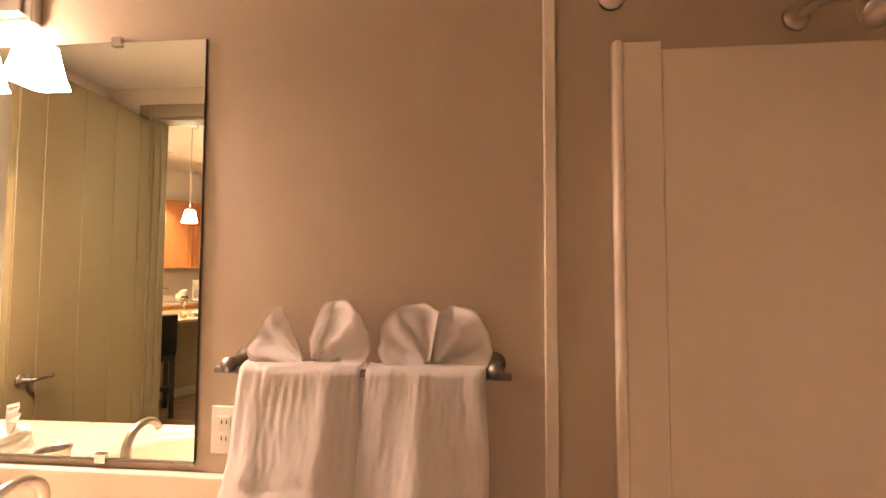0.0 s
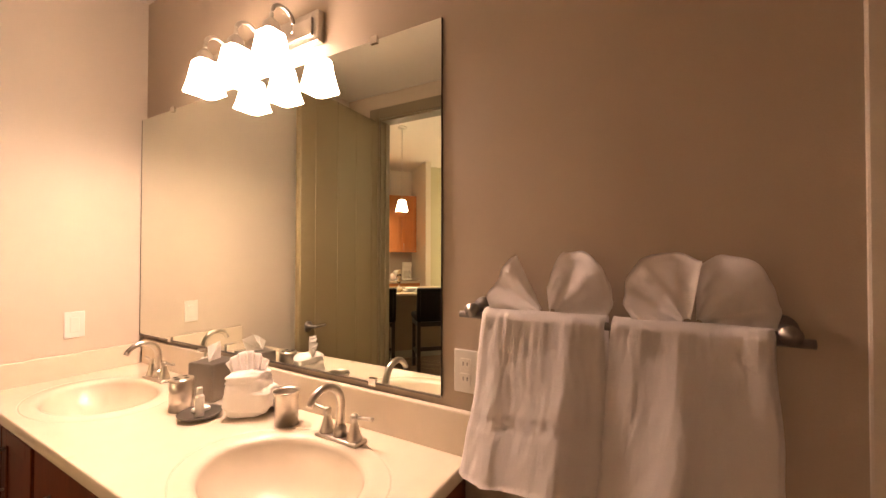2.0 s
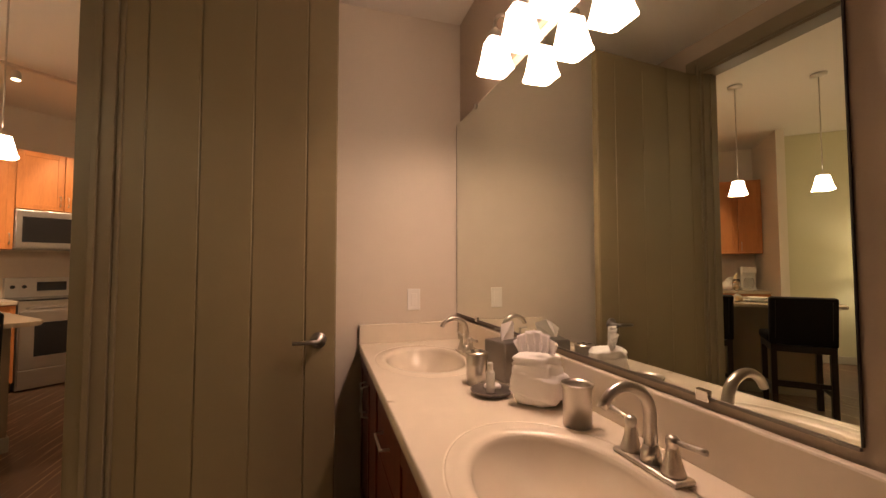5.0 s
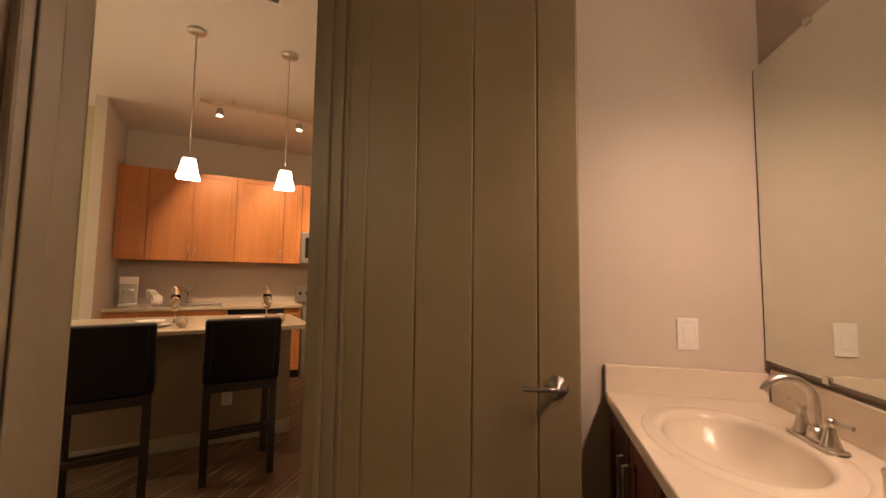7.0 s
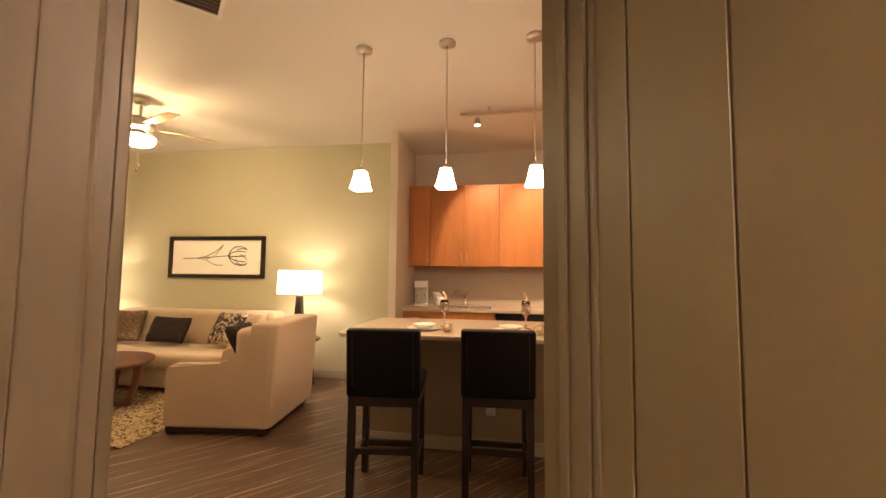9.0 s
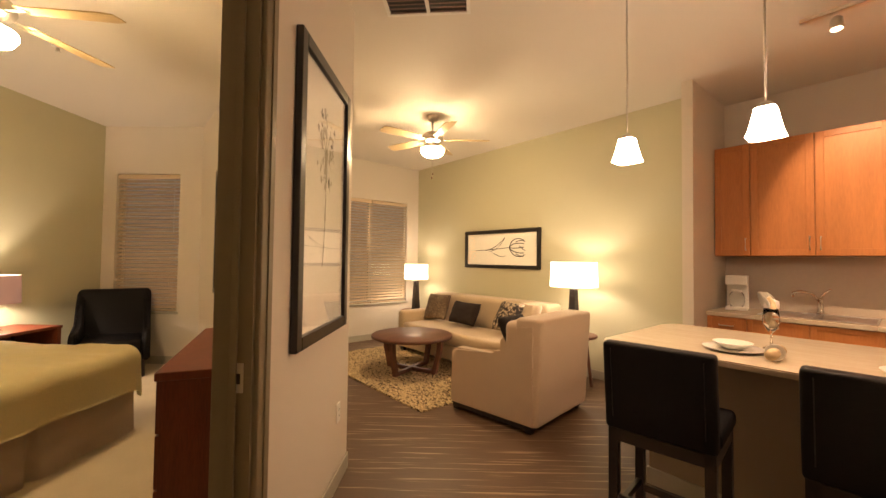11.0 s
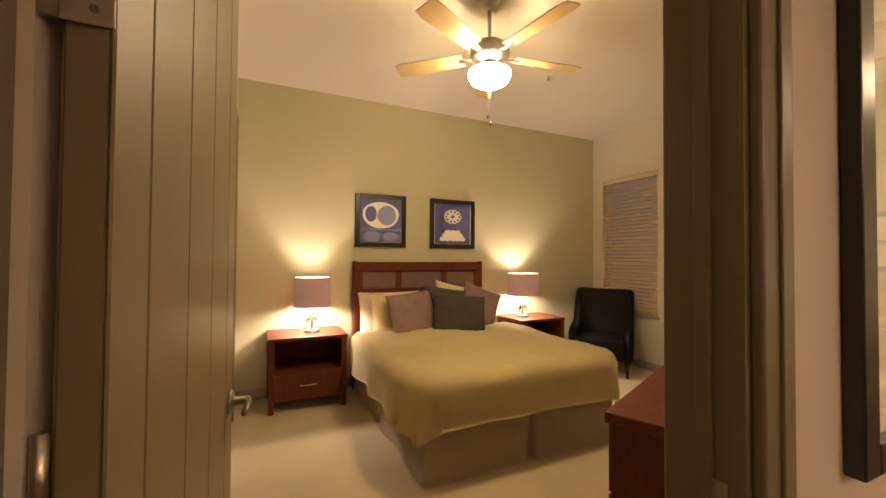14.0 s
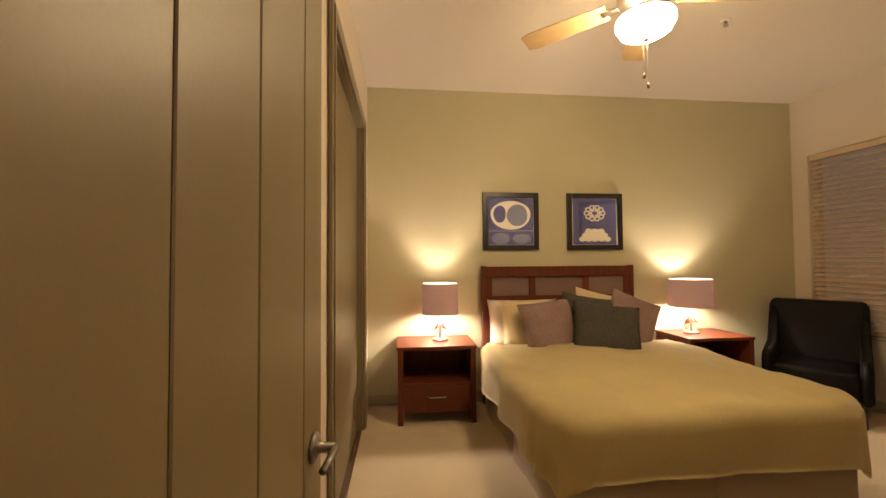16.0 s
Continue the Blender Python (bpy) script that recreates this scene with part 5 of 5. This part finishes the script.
def place_setting(u, v, turn):
    p = thing("dinner_plate", kit(u, v, 0.9005, turn), "white dinner plate with a bowl on it", "plate", "place settings")
    part("plate", L([(0.08, 0), (0.13, 0.014), (0.135, 0.018), (0.08, 0.007), (0, 0.006)], 32), WHITEP, p, "", True)
    part("bowl", L([(0.04, 0.008), (0.085, 0.04), (0.088, 0.046), (0.083, 0.044), (0.04, 0.014), (0, 0.013)], 32), WHITEP, p, "", True)
    n = thing("napkin_ring", kit(u - 0.19, v - 0.1, 0.9005, turn), "round metal napkin ring with a folded cloth", "napkin ring", "napkin rings")
    part("ring", L([(0.034, -0.02), (0.038, -0.015), (0.038, 0.015), (0.034, 0.02), (0.031, 0.015), (0.031, -0.015)], 24, at=(0, 0, 0.038), axis="y"), NICKEL, n, "", True)
    part("cloth", T([(0, -0.09, 0.036), (0, 0, 0.038), (0, 0.09, 0.036)], 0.024, 10, 0.03), CORK, n, "", True)
    g = thing("wine_glass", kit(u - 0.12, v + 0.22, 0.9005), "stemmed wine glass holding a twisted cinnamon napkin", "wine glass", "wine glasses")
    part("glass", L([(0.035, 0), (0.034, 0.003), (0.006, 0.008), (0.004, 0.08), (0.02, 0.10), (0.038, 0.14), (0.038, 0.17), (0.031, 0.215), (0.0295, 0.215), (0.036, 0.17), (0.036, 0.14), (0.018, 0.103), (0, 0.098)], 28), GLASS, g, "", True)
    pts = [(0.012 * math.cos(k * 0.9), 0.012 * math.sin(k * 0.9), 0.11 + 0.0165 * k) for k in range(11)]
    part("napkin", T(pts, 0.022, 10, 0.010), CORK, g, "", True)


place_setting(2.15, 2.78, 0)
place_setting(1.50, 2.80, 0)


# ---- living room ----
def drum_lamp(m, tall, r, h, body, lit, label, power):
    l = thing("table_lamp", m, label, "table lamp", "table lamps")
    part("shade", L([(r, tall - h), (r * 0.965, tall), (r * 0.95, tall), (r * 0.985, tall - h), (r, tall - h)], 40, caps=False), lit, l, "glowing drum shade", True)
    if body == "pillar":
        part("base", prism(bmesh.new(), [(-0.055, -0.055), (0.055, -0.055), (0.055, 0.055), (-0.055, 0.055)], 0, 0.02), ESPR, l)
        bm = bmesh.new()
        prism(bm, [(-0.05, -0.05), (0.05, -0.05), (0.05, 0.05), (-0.05, 0.05)], 0.02, tall - h - 0.03)
        for v_ in bm.verts:
            if v_.co.z > 0.1:
                v_.co.x *= 0.62
                v_.co.y *= 0.62
        part("column", bm, ESPR, l)
    else:
        part("base", L([(0.07, 0), (0.07, 0.014), (0.066, 0.02), (0, 0.021)], 28), NICKEL, l, "", True)
        part("globe", L([(0.022, 0.021), (0.05, 0.04), (0.062, 0.075), (0.052, 0.115), (0.026, 0.145), (0.014, 0.17)], 28), GLASS, l, "clear glass globe body", True).visible_shadow = False
        part("shade_lining", L([(r * 0.978, tall - h + 0.002), (r * 0.944, tall + 0.003), (r * 0.935, tall + 0.003), (r * 0.97, tall - h + 0.002)], 40, caps=False), G_TOP, l, "bright white shade lining", True)
        part("neck", T([(0, 0, 0.021), (0, 0, tall - h + 0.02)], 0.008, 10), NICKEL, l, "", True)
    part("harp", T([(0, 0, tall - h - 0.05), (0, 0, tall - 0.06)], 0.006, 8), NICKEL, l, "", True)
    part("spider", B(-r * 0.95, r * 0.95, -0.003, 0.003, tall - 0.03, tall - 0.026), NICKEL, l)
    part("spider", B(-0.003, 0.003, -r * 0.95, r * 0.95, tall - 0.0255, tall - 0.0215), NICKEL, l)
    p = m @ Vector((0, 0, tall - h * (0.55 if body == "pillar" else 0.74)))
    lamp("lamp_bulb", p[:], power, 0.04, SOFT)
    return l


def side_table(m, h, r, label):
    t = thing("side_table", m, label, "side table", "side tables")
    part("top", L([(r - 0.01, h - 0.03), (r, h - 0.022), (r, h - 0.006), (r - 0.01, h), (0, h)], 40), WALNUT, t, "", True)
    for k in range(3):
        a = 2.094 * k + 0.5
        part("leg", T([(r * 0.75 * math.cos(a), r * 0.75 * math.sin(a), 0), (r * 0.5 * math.cos(a), r * 0.5 * math.sin(a), h - 0.03)], 0.016, 8, 0.02), WALNUT, t)
    part("shelf", L([(r * 0.55, 0.18), (r * 0.55, 0.2), (0, 0.2)], 28), WALNUT, t)


side_table(kit(6.93, 4.24), 0.52, 0.25, "small round dark walnut side table")
drum_lamp(kit(6.93, 4.24, 0.521), 0.76, 0.20, 0.25, "pillar", G_DRUM, "dark pillar table lamp with a lit white drum shade", DRUM_LIGHT)
side_table(kit(3.96, 4.22), 0.56, 0.25, "small round dark walnut side table")
drum_lamp(kit(3.96, 4.22, 0.561), 0.79, 0.255, 0.27, "pillar", G_DRUM, "dark pillar table lamp with a lit white drum shade", DRUM_LIGHT)

sofa = thing("sofa", kit(5.42, 4.05), "long cream three-seat sofa with one bench cushion", "sofa")
SW = 1.12
part("base", block(-SW, SW, -0.42, 0.50, 0.07, 0.27, 0.02), CREAMF, sofa, "", True)
part("bench_cushion", block(-SW + 0.15, SW - 0.15, -0.46, 0.22, 0.27, 0.44, 0.055), CREAMF, sofa, "", True)
bm = block(-SW + 0.02, SW - 0.02, 0.22, 0.52, 0.27, 0.84, 0.06)
part("backrest", bm, CREAMF, sofa, "", True)
for s in (-1, 1):
    part("arm", block(s * SW - s * 0.15 if s > 0 else -SW, SW if s > 0 else -SW + 0.15, -0.44, 0.46, 0.07, 0.60, 0.05), CREAMF, sofa, "", True)
    for y in (-0.38, 0.42):
        part("foot", B(s * (SW - 0.08) - 0.03, s * (SW - 0.08) + 0.03, y - 0.03, y + 0.03, 0, 0.07), ESPR, sofa)


def throw(name, m, w, h, t, material, label, seed=0.0):
    return solo(name, cushion(w, h, t, 14, 0.45, seed), material, m, label, "cushion", "scatter cushions", smooth=True)


throw("throw_pillow", kit(6.20, 4.16, 0.63) @ pose(0, 0, 0, 68, 0, 10), 0.44, 0.42, 0.13, WEAVE, "brown woven square cushion on the sofa", 1.0)
throw("throw_pillow", kit(5.55, 4.12, 0.60) @ pose(0, 0, 0, 66, 0, -4), 0.58, 0.34, 0.13, BROWNF, "dark brown fur cushion on the sofa", 2.0)
throw("throw_pillow", kit(4.75, 4.12, 0.63) @ pose(0, 0, 0, 62, 0, -14), 0.46, 0.42, 0.14, SPOTS, "spotted black and cream cushion on the sofa", 3.0)
throw("throw_pillow", kit(4.50, 4.16, 0.64) @ pose(0, 0, 0, 68, 0, -20), 0.46, 0.42, 0.14, CREAMF, "cream cushion on the sofa", 4.0)

# armchair: local +y is its front
arm = thing("armchair", K @ pose(-3.90, 3.20, 0, 0, 0, 96), "beige club armchair with a high sloping back", "armchair")
AW = 0.45
part("base", block(-AW + 0.012, AW - 0.012, -0.40, 0.442, 0.066, 0.26, 0.012), BEIGEF, arm, "", True)
part("plinth", B(-AW + 0.02, AW - 0.02, -0.39, 0.43, 0.02, 0.07), ESPR, arm)
part("seat_cushion", block(-AW + 0.13, AW - 0.13, -0.2, 0.47, 0.26, 0.42, 0.04), BEIGEF, arm, "", True)
for s in (-1, 1):
    bm = bmesh.new()
    x0, x1 = (-AW, -AW + 0.13) if s < 0 else (AW - 0.13, AW)
    prof = [(-0.43, 0.06), (0.45, 0.06), (0.45, 0.53), (0.40, 0.56), (-0.02, 0.56), (-0.12, 0.60), (-0.22, 0.76), (-0.28, 0.84), (-0.43, 0.86)]
    flat(bm, prof, x0, x1 - x0)
    bmesh.ops.bevel(bm, geom=list(bm.edges), offset=0.018, segments=3, affect="EDGES")
    part("arm", bm, BEIGEF, arm)
bm = block(-AW + 0.01, AW - 0.01, -0.45, -0.20, 0.06, 0.90, 0.03)
for v_ in bm.verts:
    if v_.co.z > 0.5:
        v_.co.y -= (v_.co.z - 0.5) * 0.12
part("backrest", bm, BEIGEF, arm, "", True)
part("back_cushion", block(-AW + 0.14, AW - 0.14, -0.22, -0.04, 0.40, 0.84, 0.06), BEIGEF, arm, "", True)
for x in (-AW + 0.05, AW - 0.05):
    for y in (-0.36, 0.40):
        part("foot", B(x - 0.025, x + 0.025, y - 0.025, y + 0.025, 0, 0.03), ESPR, arm)
throw("throw_pillow", K @ pose(-3.96, 3.23, 0.56, 0, 0, 96) @ pose(0, 0.04, 0.09, 60, 0, 0), 0.42, 0.38, 0.12, BROWNF, "dark brown cushion on the armchair", 6.0)

ct = thing("coffee_table", kit(5.48, 3.12, 0.016, 20), "round dark walnut coffee table on four splayed legs", "coffee table")
part("top", L([(0.475, 0.40), (0.49, 0.408), (0.49, 0.432), (0.48, 0.44), (0, 0.44)], 56), WALNUT, ct, "", True)
for k in range(4):
    a = radians(90 * k)
    c, s = math.cos(a), math.sin(a)
    bm = bmesh.new()
    rr = [(0.40, 0.40), (0.385, 0.25), (0.345, 0.10), (0.32, 0.0)]
    for (r0, z0), (r1, z1) in zip(rr, rr[1:]):
        vs = []
        for r_, z_ in ((r0, z0), (r1, z1)):
            for dx, dy in ((-0.028, -0.026), (0.028, -0.026), (0.028, 0.026), (-0.028, 0.026)):
                vs.append(bm.verts.new(((r_ + dx) * c - dy * s, (r_ + dx) * s + dy * c, z_)))
        for f in ((0, 1, 5, 4), (1, 2, 6, 5), (2, 3, 7, 6), (3, 0, 4, 7), (0, 3, 2, 1), (4, 5, 6, 7)):
            bm.faces.new([vs[q] for q in f])
    bmesh.ops.remove_doubles(bm, verts=bm.verts, dist=0.0005)
    part("leg", bm, WALNUT, ct)
part("stretcher", B(-0.33, 0.33, -0.024, 0.024, 0.0, 0.045, bevel=0.004), WALNUT, ct)
part("stretcher", B(-0.024, 0.024, -0.33, 0.33, 0.002, 0.047, bevel=0.004), WALNUT, ct)

rug = bmesh.new()
nu, nv = 150, 100
u0, u1, v0, v1 = 4.36, 6.85, 2.42, 4.05
g = [[rug.verts.new((-(u0 + (u1 - u0) * i / nu) + 0.012 * noise.noise((i * 0.9, j * 0.9, 4)), v0 + (v1 - v0) * j / nv + 0.012 * noise.noise((i * 0.9, j * 0.9, 9)), 0.006 + 0.014 * random.random())) for j in range(nv + 1)] for i in range(nu + 1)]
for i in range(nu):
    for j in range(nv):
        rug.faces.new((g[i][j], g[i][j + 1], g[i + 1][j + 1], g[i + 1][j]))
re = bmesh.ops.extrude_edge_only(rug, edges=[e for e in rug.edges if e.is_boundary])
for v_ in [q for q in re["geom"] if isinstance(q, bmesh.types.BMVert)]:
    v_.co.z = 0.0005
solo("shag_rug", rug, RUG, K, "shaggy rug in mixed brown, tan and cream wool", "rug")


# ---- bedroom ----
def nightstand(x0, x1, label):
    w = x1 - x0
    n = thing("nightstand", pose(x0, -5.255, 0.012), label, "nightstand", "nightstands")
    d = 0.49
    part("top", B(-0.01, w + 0.01, 0, d, 0.61, 0.638, bevel=0.004), CHERRY, n)
    for xx in (0, w - 0.045):
        for y in (0.005, d - 0.05):
            part("leg", B(xx, xx + 0.045, y, y + 0.045, 0, 0.61, bevel=0.003), CHERRY, n)
        part("side_panel", B(xx + 0.012, xx + 0.033, 0.05, d - 0.05, 0.08, 0.61), CHERRY, n)
    part("shelf", B(0.045, w - 0.045, 0.01, d - 0.012, 0.32, 0.34), CHERRY, n)
    part("back", B(0.045, w - 0.045, 0.005, 0.012, 0.08, 0.61), CHERRY, n)
    dr = part("drawer", B(0.047, w - 0.047, 0.02, d - 0.008, 0.10, 0.315, bevel=0.003), CHERRY, n)
    part("handle", T([(w / 2 - 0.07, d - 0.008, 0.225), (w / 2 - 0.065, d + 0.012, 0.225), (w / 2 + 0.065, d + 0.012, 0.225), (w / 2 + 0.07, d - 0.008, 0.225)], 0.005, 8), NICKEL, dr, "nickel bar handle", True)


nightstand(-2.735, -2.085, "cherry wood nightstand with an open shelf and one drawer")
nightstand(-5.29, -4.67, "cherry wood nightstand with an open shelf and one drawer")
drum_lamp(pose(-2.46, -5.02, 0.651), 0.505, 0.162, 0.27, "globe", [G_SHADE], "glass globe lamp with a taupe drum shade, lit", BED_LIGHT)
drum_lamp(pose(-4.875, -5.02, 0.651), 0.515, 0.19, 0.26, "globe", [G_SHADE], "glass globe lamp with a taupe drum shade, lit", BED_LIGHT)

bed = thing("bed", pose(-3.64, -5.1, 0.012), "queen bed with a cherry headboard, gold duvet and pleated skirt", "bed")
HBW = 0.725
hb = part("headboard", B(-HBW, HBW, -0.135, -0.085, 0.25, 1.01, bevel=0.004), CHERRY, bed, "cherry wood headboard with three slots")
part("post", B(-HBW - 0.035, -HBW, -0.145, -0.075, 0, 1.295, bevel=0.004), CHERRY, hb)
part("post", B(HBW, HBW + 0.035, -0.145, -0.075, 0, 1.295, bevel=0.004), CHERRY, hb)
part("top_rail", B(-HBW, HBW, -0.14, -0.08, 1.19, 1.288, bevel=0.005), CHERRY, hb)
for x in (-HBW + 0.03, -0.27, 0.27, HBW - 0.03):
    part("slot_post", B(x - 0.03, x + 0.03, -0.135, -0.085, 1.01, 1.19), CHERRY, hb)
part("slot_back", B(-HBW, HBW, -0.118, -0.108, 1.01, 1.19), SHADEB, hb)
part("mattress", block(-0.75, 0.75, -0.07, 1.80, 0.30, 0.58, 0.04), LINEN, bed, "", True)


def bed_skirt():
    bm = bmesh.new()
    path = [(-0.755, -0.05), (-0.755, 1.82), (0.755, 1.82), (0.755, -0.05)]
    rows = []
    for (ax, ay), (bx, by) in zip(path, path[1:]):
        n = int(math.hypot(bx - ax, by - ay) / 0.012)
        nx_, ny_ = (by - ay), -(bx - ax)
        ln = math.hypot(nx_, ny_)
        nx_, ny_ = -nx_ / ln, -ny_ / ln
        for k in range(n):
            f = k / n
            mid = 0.034 * math.exp(-((f - 0.5) / 0.018) ** 2)
            wv = 0.008 * math.sin(f * 17)
            x, y = ax + (bx - ax) * f, ay + (by - ay) * f
            rows.append([(x + nx_ * 0, y + ny_ * 0, 0.40), (x + nx_ * (wv - mid), y + ny_ * (wv - mid), 0.2), (x + nx_ * (1.6 * wv - 2.2 * mid + 0.012), y + ny_ * (1.6 * wv - 2.2 * mid + 0.012), 0.004)])
    vs = [[bm.verts.new(p) for p in r] for r in rows]
    for a, b in zip(vs, vs[1:]):
        for k in range(2):
            bm.faces.new((a[k], a[k + 1], b[k + 1], b[k]))
    bmesh.ops.solidify(bm, geom=bm.faces, thickness=0.006)
    return bm


part("bed_skirt", bed_skirt(), SKIRT, bed, "pale pleated bed skirt", True)


def duvet():
    bm = bmesh.new()
    nx, ny = 74, 80
    grid = []
    half, length, drop = 0.79, 1.80, 0.36
    for i in range(nx + 1):
        row = []
        for j in range(ny + 1):
            s = (2 * i / nx - 1) * (half + drop)
            t = 0.32 + (length + drop - 0.32) * j / ny
            r, R = 0.09, 0.15
            ex, ey = abs(s) - (half - R), t - (length - R)
            if ex > 0 and ey > 0:
                d = math.hypot(ex, ey)
                cx, cy = ex / d, ey / d
                o = max(0.0, d - R)
                o *= (drop / max(drop, (R + drop) / max(cx, cy) - R)) ** 0.45
            elif ex > ey:
                d, cx, cy = ex, 1.0, 0.0
                o = max(0.0, d - R)
            else:
                d, cx, cy = ey, 0.0, 1.0
                o = max(0.0, d - R)
            out, dz = (r * math.sin(o / r), r * (1 - math.cos(o / r))) if o < r * 1.57 else (r + 0.03 * (o - r * 1.57), r + (o - r * 1.57))
            hang = min(1, dz / drop)
            out += hang * (0.024 if cx > 0.7 else 0.006) * math.sin((t * cx + s * cy) * 13 + 1.6 * noise.noise((s * 2, t * 2, 0)))
            k = min(d, R) + out if o > 0 else d
            x = math.copysign(half - R + cx * k, s) if ex > 0 and cx > 0 else s
            y = length - R + cy * k if ey > 0 and cy > 0 else t
            w = 0.030 * noise.noise((s * 1.8, t * 1.8, 3)) + 0.018 * noise.noise((s * 4 + t, t * 3.5, 7)) + 0.008 * noise.noise((s * 12, t * 8 + s * 5, 2))
            puff = 0.035 * math.cos(min(1, abs(s) / half) * 1.4) * math.sin(min(1, t / length) * 2.6)
            row.append(bm.verts.new((x, y, 0.635 + puff + w * (1 - 0.5 * hang) - dz)))
        grid.append(row)
    for i in range(nx):
        for j in range(ny):
            bm.faces.new((grid[i][j], grid[i + 1][j], grid[i + 1][j + 1], grid[i][j + 1]))
    bmesh.ops.solidify(bm, geom=bm.faces, thickness=0.03)
    return bm


part("duvet", duvet(), DUVET, bed, "rumpled gold duvet hanging over the sides", True)
bz = 0.66


def pillow(x, y, z, w, h, t, lean, turn, material, label, seed, roll=0):
    return solo("bed_pillow", cushion(w, h, t, 14, 0.42, seed, 0.018), material, pose(-3.64 + x, -5.1 + y, z, 0, 0, turn) @ pose(0, 0, 0, lean, 0, 0) @ pose(0, 0, 0, 0, 0, roll), label, "pillow", "pillows on the bed", smooth=True)


pillow(0.38, 0.06, 0.80, 0.72, 0.46, 0.17, 105, 0, LINEN, "white pillow leaning on the headboard", 1)
pillow(-0.38, 0.06, 0.80, 0.72, 0.46, 0.17, 105, 0, GOLDF, "pale gold pillow leaning on the headboard", 2)
pillow(0.30, 0.22, 0.82, 0.72, 0.44, 0.15, 108, 3, GOLDF, "pale gold pillow in front of a white one", 3)
pillow(-0.28, 0.24, 0.85, 0.54, 0.52, 0.14, 108, 8, GOLDF, "pale gold and mauve square cushion", 4, 14)
pillow(0.27, 0.42, 0.82, 0.52, 0.48, 0.13, 112, 4, PURPLE, "mauve patterned square cushion", 5, -6)
pillow(-0.08, 0.38, 0.86, 0.50, 0.46, 0.13, 110, -4, DARKF, "dark fringed square cushion on the bed", 6, 10)
pillow(-0.13, 0.60, 0.81, 0.58, 0.48, 0.14, 114, -8, DARKF, "dark grey green fringed cushion", 7, 7)
pillow(-0.45, 0.42, 0.86, 0.46, 0.46, 0.12, 110, -6, PURPLE, "mauve cushion standing on its corner", 8, 24)

# black bedroom armchair; local +y is its front
bc = thing("leather_armchair", pose(-5.78, -4.66, 0.012, 0, 0, -52) @ Matrix.Scale(0.93, 4), "black leather wing armchair on short dark legs", "armchair")
part("seat", block(-0.29, 0.29, -0.25, 0.34, 0.20, 0.46, 0.04), BLACKL, bc, "", True)
bm = block(-0.36, 0.36, -0.38, -0.20, 0.20, 1.02, 0.04)
for v_ in bm.verts:
    if v_.co.z > 0.4:
        v_.co.y -= (v_.co.z - 0.4) * 0.18
part("backrest", bm, BLACKL, bc, "", True)
for s in (-1, 1):
    bm = bmesh.new()
    flat(bm, [(-0.36, 0.20), (0.34, 0.20), (0.34, 0.50), (0.28, 0.56), (-0.10, 0.60), (-0.22, 0.86), (-0.34, 0.98), (-0.46, 1.0)], s * 0.33 - 0.04, 0.08)
    bmesh.ops.bevel(bm, geom=list(bm.edges), offset=0.018, segments=3, affect="EDGES")
    part("arm", bm, BLACKL, bc, "", True)
    for y in (-0.3, 0.28):
        part("leg", T([(s * 0.3, y, 0.2), (s * 0.31, y * 1.08, 0)], 0.024, 8, 0.016), ESPR, bc)

# dresser set across the corner; local x along its front
dr = thing("dresser", pose(-3.03, -2.10, 0.012, 0, 0, 180 + 23), "long cherry wood dresser with six drawers", "dresser")
part("body", B(0.02, 1.18, -0.43, -0.02, 0.06, 0.80), CHERRY, dr)
part("top", B(0.0, 1.2, -0.45, 0.0, 0.80, 0.838, bevel=0.005), CHERRY, dr)
for x in (0.02, 1.13):
    for y in (-0.43, -0.07):
        part("leg", B(x, x + 0.05, y, y + 0.05, 0, 0.06), CHERRY, dr)
for k in range(3):
    for c in range(2):
        d_ = part("drawer", B(0.04 + 0.565 * c, 0.04 + 0.555 + 0.565 * c, -0.02, 0.0, 0.08 + 0.24 * k, 0.31 + 0.24 * k, bevel=0.003), CHERRY, dr)
        part("handle", T([(0.25 + 0.565 * c, 0, 0.2 + 0.24 * k), (0.255 + 0.565 * c, 0.022, 0.2 + 0.24 * k), (0.385 + 0.565 * c, 0.022, 0.2 + 0.24 * k), (0.39 + 0.565 * c, 0, 0.2 + 0.24 * k)], 0.005, 8), NICKEL, d_, "nickel bar handle", True)
